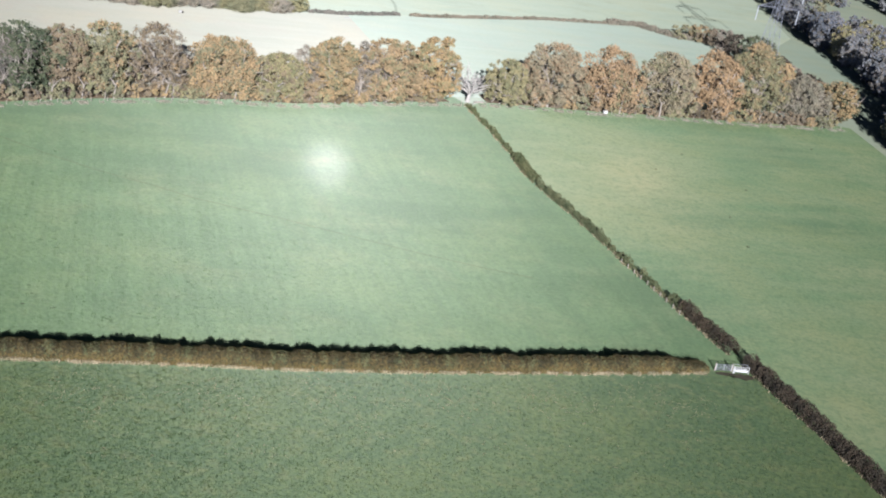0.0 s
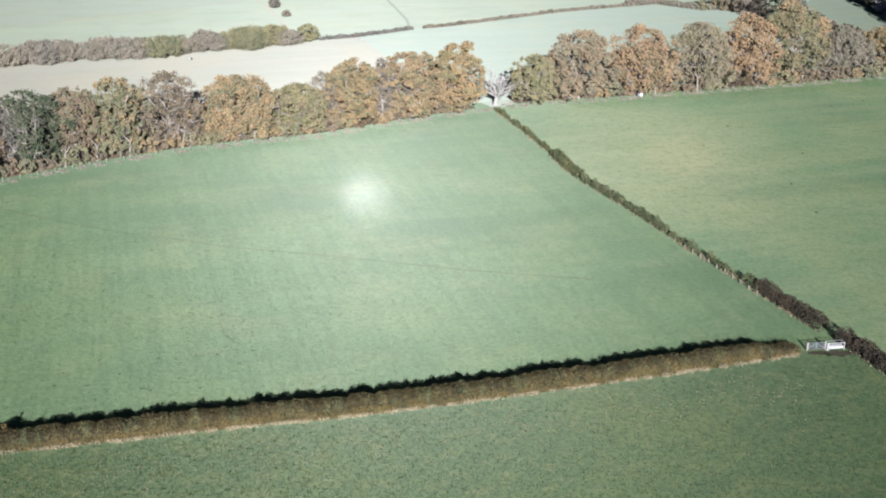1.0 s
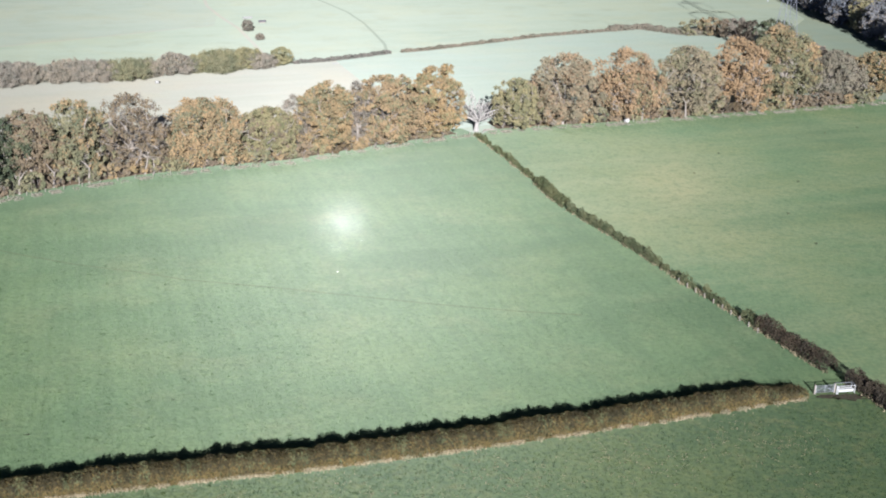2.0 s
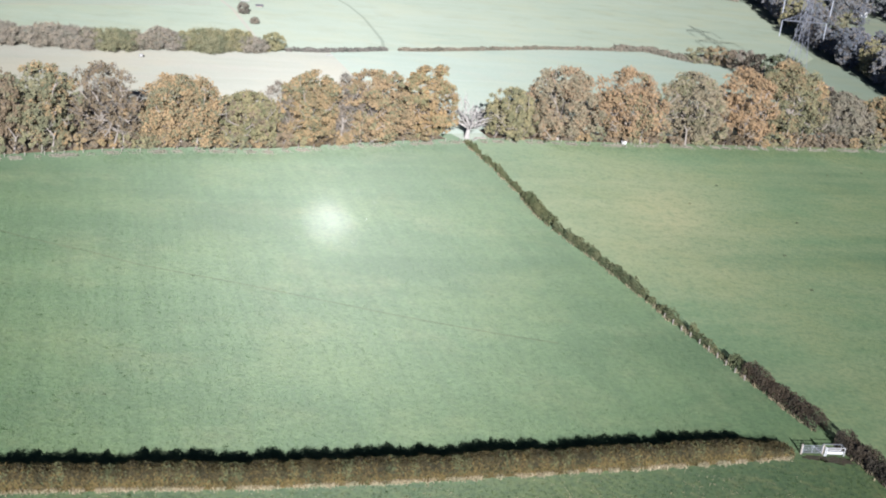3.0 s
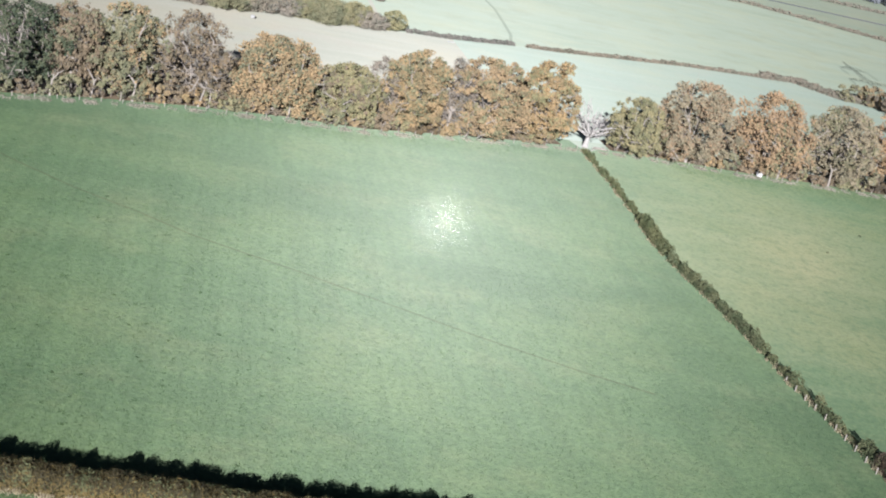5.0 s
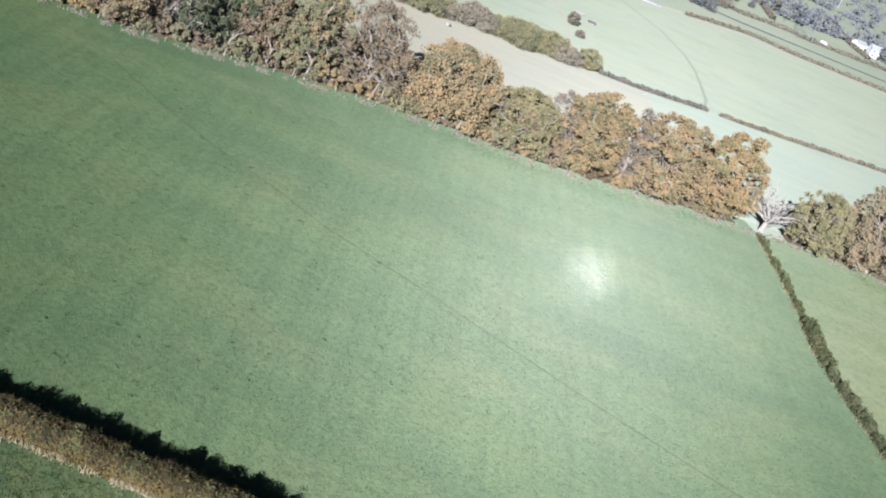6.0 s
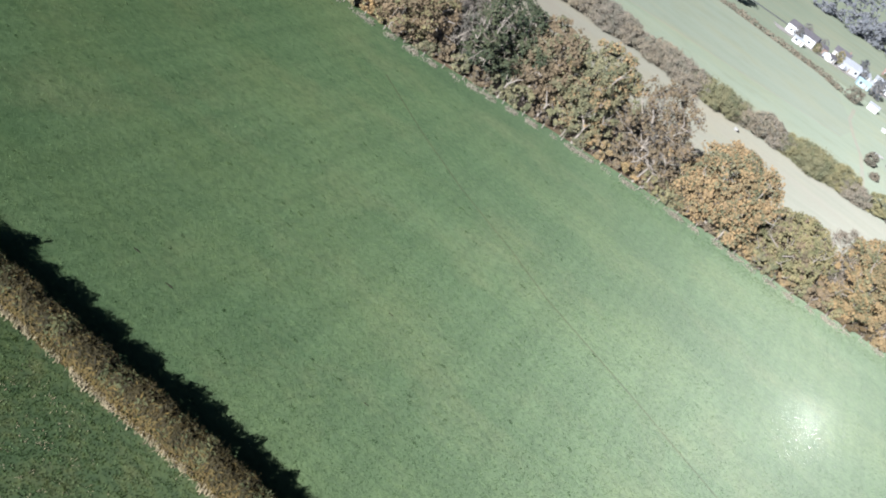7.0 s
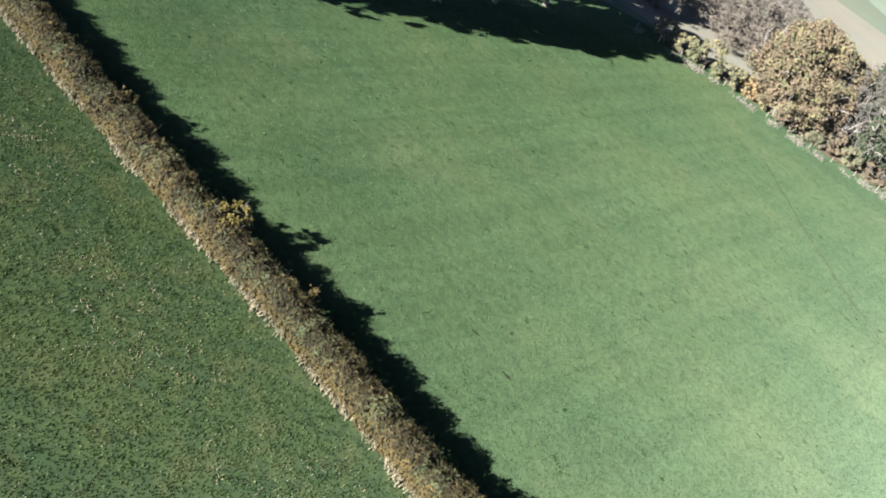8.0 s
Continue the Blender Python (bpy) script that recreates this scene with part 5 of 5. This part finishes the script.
part("sheets", boxes("sheets", [(-1.1, -0.3, 0, 1.1, 0.3, 0.1), (-0.9, -0.25, 0.1, 0.9, 0.3, 0.2)], WRAP, 0.02), board)

# ------------------------------------------------------------ standing grass of the three pastures
def inside(x, y, outline):
    ok = np.zeros(len(x), bool)
    for (x0, y0), (x1, y1) in zip(outline, outline[1:] + outline[:1]):
        cross = (y0 > y) != (y1 > y)
        ok ^= cross & (x < (x1 - x0) * (y - y0) / (y1 - y0 + 1e-12) + x0)
    return ok


def sward(name, feet, height, width, mat, rng, spread=0.22):
    """Short leaf blades, tapering triangles, turned to the sun so the grass shades brighter."""
    n = len(feet)
    turn = radians(SUN_AZ) + rng.normal(0, spread, n)
    tilt = radians(SUN_EL) + rng.normal(0, spread, n)
    side = np.stack([np.cos(turn), -np.sin(turn), np.zeros(n)], 1) * (width * rng.uniform(0.6, 1.4, n))[:, None]
    up = np.stack([np.sin(turn) * np.sin(tilt), np.cos(turn) * np.sin(tilt), np.cos(tilt)], 1) * (height * rng.uniform(0.7, 1.25, n))[:, None]
    skew = side * rng.uniform(-0.9, 0.9, n)[:, None]
    p = np.stack([feet - side, feet + side, feet + up + skew], 1).reshape(-1, 3)
    return mesh_of(name, p, np.arange(3 * n).reshape(-1, 3), mat)


def pasture(name, outline, per_m2, width, height, mat, label, seed, within=None, rows=107.0, blur=1.1):
    rng = np.random.default_rng(seed)
    (x0, y0), (x1, y1) = np.min(outline, 0), np.max(outline, 0)
    n = int((x1 - x0) * (y1 - y0) * per_m2)
    x, y = rng.uniform(x0, x1, n), rng.uniform(y0, y1, n)
    ok = inside(x + rng.normal(0, blur * 1.5, n), y + rng.normal(0, blur, n), outline)     # no sharp edges
    if within:
        ok &= inside(x + rng.normal(0, 22, n), y + rng.normal(0, 22, n), within)
    px, py = np.array(PATH_LINE).T
    ok &= (np.abs(y - np.interp(x, px, py)) > 0.16) | (x < px[0]) | (x > px[-1])
    ok &= rng.random(n) < np.clip((y - 82) / 30, 0, 1)     # it thins out towards the south
    lane = -x * math.sin(radians(rows)) + y * math.cos(radians(rows))
    drift = np.sin(lane * 0.37 + 0.9 * np.sin(x * 0.05 + y * 0.03)) + np.sin(lane * 0.083 + x * 0.011)
    ok &= rng.random(n) < 0.78 + (0.15 + 0.05 * drift) * np.sin(lane * math.tau / 1.45 + 0.6 * np.sin(y * 0.11))
    feet = np.stack([x[ok], y[ok], np.zeros(ok.sum())], 1)
    tagged(new(name, sward(name, feet, height, width / 2, mat, rng)), label, "grass", kind="stuff")


MAIN_FIELD = [(x, y + 3.0) for x, y in HEDGE_FOOT[1:]] + [(55.5, 187.5)] + [(x - 1, y) for x, y in RIGHT_HEDGE[8::-1]] + [(x, y - 3.0) for x, y in TREE_LINE[9:0:-1]] + [(-127, 240), (-132, 210), (-124, 150)]
RIGHT_FIELD = [(x + 1.2, y) for x, y in RIGHT_HEDGE[:12]] + [(120, 155), (128, 350)] + [(x, y - 3.0) for x, y in TREE_LINE[16:10:-1]] + [(7, 330.5)]
NEAR_FIELD = [(x, y - 0.3) for x, y in HEDGE_FOOT] + [(58, 186), (66, 165), (70, 152), (80, 132), (84, 82), (-20, 76), (-150, 80)]
WEST = [(-150, 50), (-28, 50), (-28, 215), (-140, 260)]   # the part that the flight passes lowest
EAST = [(-28, 50), (140, 50), (140, 400), (-140, 400), (-140, 260), (-28, 215)]
pasture("grass", MAIN_FIELD, 44, 0.11, 0.055, BLADE_MAIN, "short standing green pasture grass", 51, WEST)
pasture("grass", MAIN_FIELD, 5, 0.09, 0.10, BLADE_MAIN, "short standing green pasture grass", 55, EAST)
pasture("grass", RIGHT_FIELD, 5, 0.1, 0.12, BLADE_RIGHT, "short standing grazed grass", 52, None, -20)
pasture("grass", NEAR_FIELD, 44, 0.12, 0.085, BLADE_NEAR, "coarse standing pasture grass", 53, WEST, 60)
pasture("grass", NEAR_FIELD, 9, 0.1, 0.12, BLADE_NEAR, "coarse standing pasture grass", 56, EAST, 60)


def tussocks(outline, count, mat, label, seed):
    """Coarser tufts that stand out of the sward and shade it, thicker along the drill rows."""
    rng = np.random.default_rng(seed)
    (x0, y0), (x1, y1) = np.min(outline, 0), np.max(outline, 0)
    x, y = rng.uniform(x0, x1, count), rng.uniform(y0, y1, count)
    ok = inside(x, y, outline) & inside(x + rng.normal(0, 15, count), y + rng.normal(0, 15, count), WEST)
    lane = -x * math.sin(radians(107)) + y * math.cos(radians(107))
    ok &= rng.random(count) < 0.55 + 0.45 * np.sin(lane * math.tau / 2.9 + 0.8 * np.sin(y * 0.09))
    k = rng.integers(4, 22, ok.sum())
    x, y = np.repeat(x[ok], k), np.repeat(y[ok], k)
    feet = np.stack([x + rng.normal(0, 0.2, len(x)), y + rng.normal(0, 0.13, len(x)), np.zeros(len(x))], 1)
    tagged(new("grass_tufts", blades("grass_tufts", feet, 0.5, 0.11, 0.045, mat, rng)), label, "grass", kind="stuff")


tussocks(MAIN_FIELD, 3500, BLADE_MAIN, "uneven tufts standing out of the green pasture", 71)
tussocks(NEAR_FIELD, 9000, BLADE_NEAR, "coarse tufts standing out of the rough pasture", 72)
for line, seed in ((TREE_LINE[5:10], 57), (TREE_LINE[11:17], 58)):
    margin = [(x, y - 6.5) for x, y in line] + [(x, y + 0.3) for x, y in line[::-1]]
    pasture("grass", margin, 16, 0.12, 0.13, BLADE_MARGIN, "strip of lush dark green grass beside the hedgerow", seed, blur=2.4)
rng = np.random.default_rng(54)
hx, hy = np.array(HEDGE_FOOT).T
x = rng.uniform(-110, 48, 2200)
y = np.interp(x, hx, hy) - 0.3 - np.abs(rng.normal(0, 1, len(x))) * 11
x, y = [np.repeat(v, 7) + rng.normal(0, 0.22, 15400) for v in (x, y)]
patchy = np.sin(x * 0.31 + y * 0.2) + np.sin(x * 0.13 - y * 0.4 + 1.0) + rng.normal(0, 0.8, len(x)) > 0.2
feet = np.stack([x, y, np.zeros(len(x))], 1)[patchy]
tagged(new("dry_grass", blades("dry_grass", feet, 0.5, 0.15, 0.03, LEAF["straw"], rng)), "scattered straw-coloured grass tufts in the rough pasture", "grass", kind="stuff")


# ------------------------------------------------------------ sun-facing facets added for the dew's bright spot
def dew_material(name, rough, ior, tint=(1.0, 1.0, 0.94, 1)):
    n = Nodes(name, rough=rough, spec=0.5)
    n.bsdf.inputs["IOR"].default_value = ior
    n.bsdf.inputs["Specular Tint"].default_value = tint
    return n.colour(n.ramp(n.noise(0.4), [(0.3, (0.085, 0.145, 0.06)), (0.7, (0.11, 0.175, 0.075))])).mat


GLOW_WIDE = dew_material("glow_facet_wide", 0.33, 1.185, (1.0, 0.96, 0.82, 1))
GLOW_CORE = dew_material("glow_facet_core", 0.085, 1.145)


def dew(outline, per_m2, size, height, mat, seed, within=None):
    """Small glossy facets over the grass, aimed at the sun: an added bright spot."""
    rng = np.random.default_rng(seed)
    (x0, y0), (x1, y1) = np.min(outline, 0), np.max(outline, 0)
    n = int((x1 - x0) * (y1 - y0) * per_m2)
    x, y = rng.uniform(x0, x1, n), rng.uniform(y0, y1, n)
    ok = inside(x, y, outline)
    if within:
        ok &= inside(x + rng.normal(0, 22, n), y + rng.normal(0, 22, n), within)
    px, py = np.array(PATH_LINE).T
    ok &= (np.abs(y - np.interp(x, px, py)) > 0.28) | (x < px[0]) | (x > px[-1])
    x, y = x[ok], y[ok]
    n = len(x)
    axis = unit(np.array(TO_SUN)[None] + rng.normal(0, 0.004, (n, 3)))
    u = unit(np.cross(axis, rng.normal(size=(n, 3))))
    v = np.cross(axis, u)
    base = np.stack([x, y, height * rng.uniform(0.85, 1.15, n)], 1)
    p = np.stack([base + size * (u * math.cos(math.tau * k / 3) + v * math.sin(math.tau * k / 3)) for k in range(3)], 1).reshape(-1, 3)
    tagged(new("dew", mesh_of("dew", p, np.arange(3 * n).reshape(-1, 3), mat)), "sun-facing facets added for the dewy bright spot on the pasture", "dew", kind="stuff")


dew(MAIN_FIELD, 6, 0.0233, 0.28, GLOW_WIDE, 64, EAST)
dew(MAIN_FIELD, 16, 0.0164, 0.28, GLOW_CORE, 66, EAST)
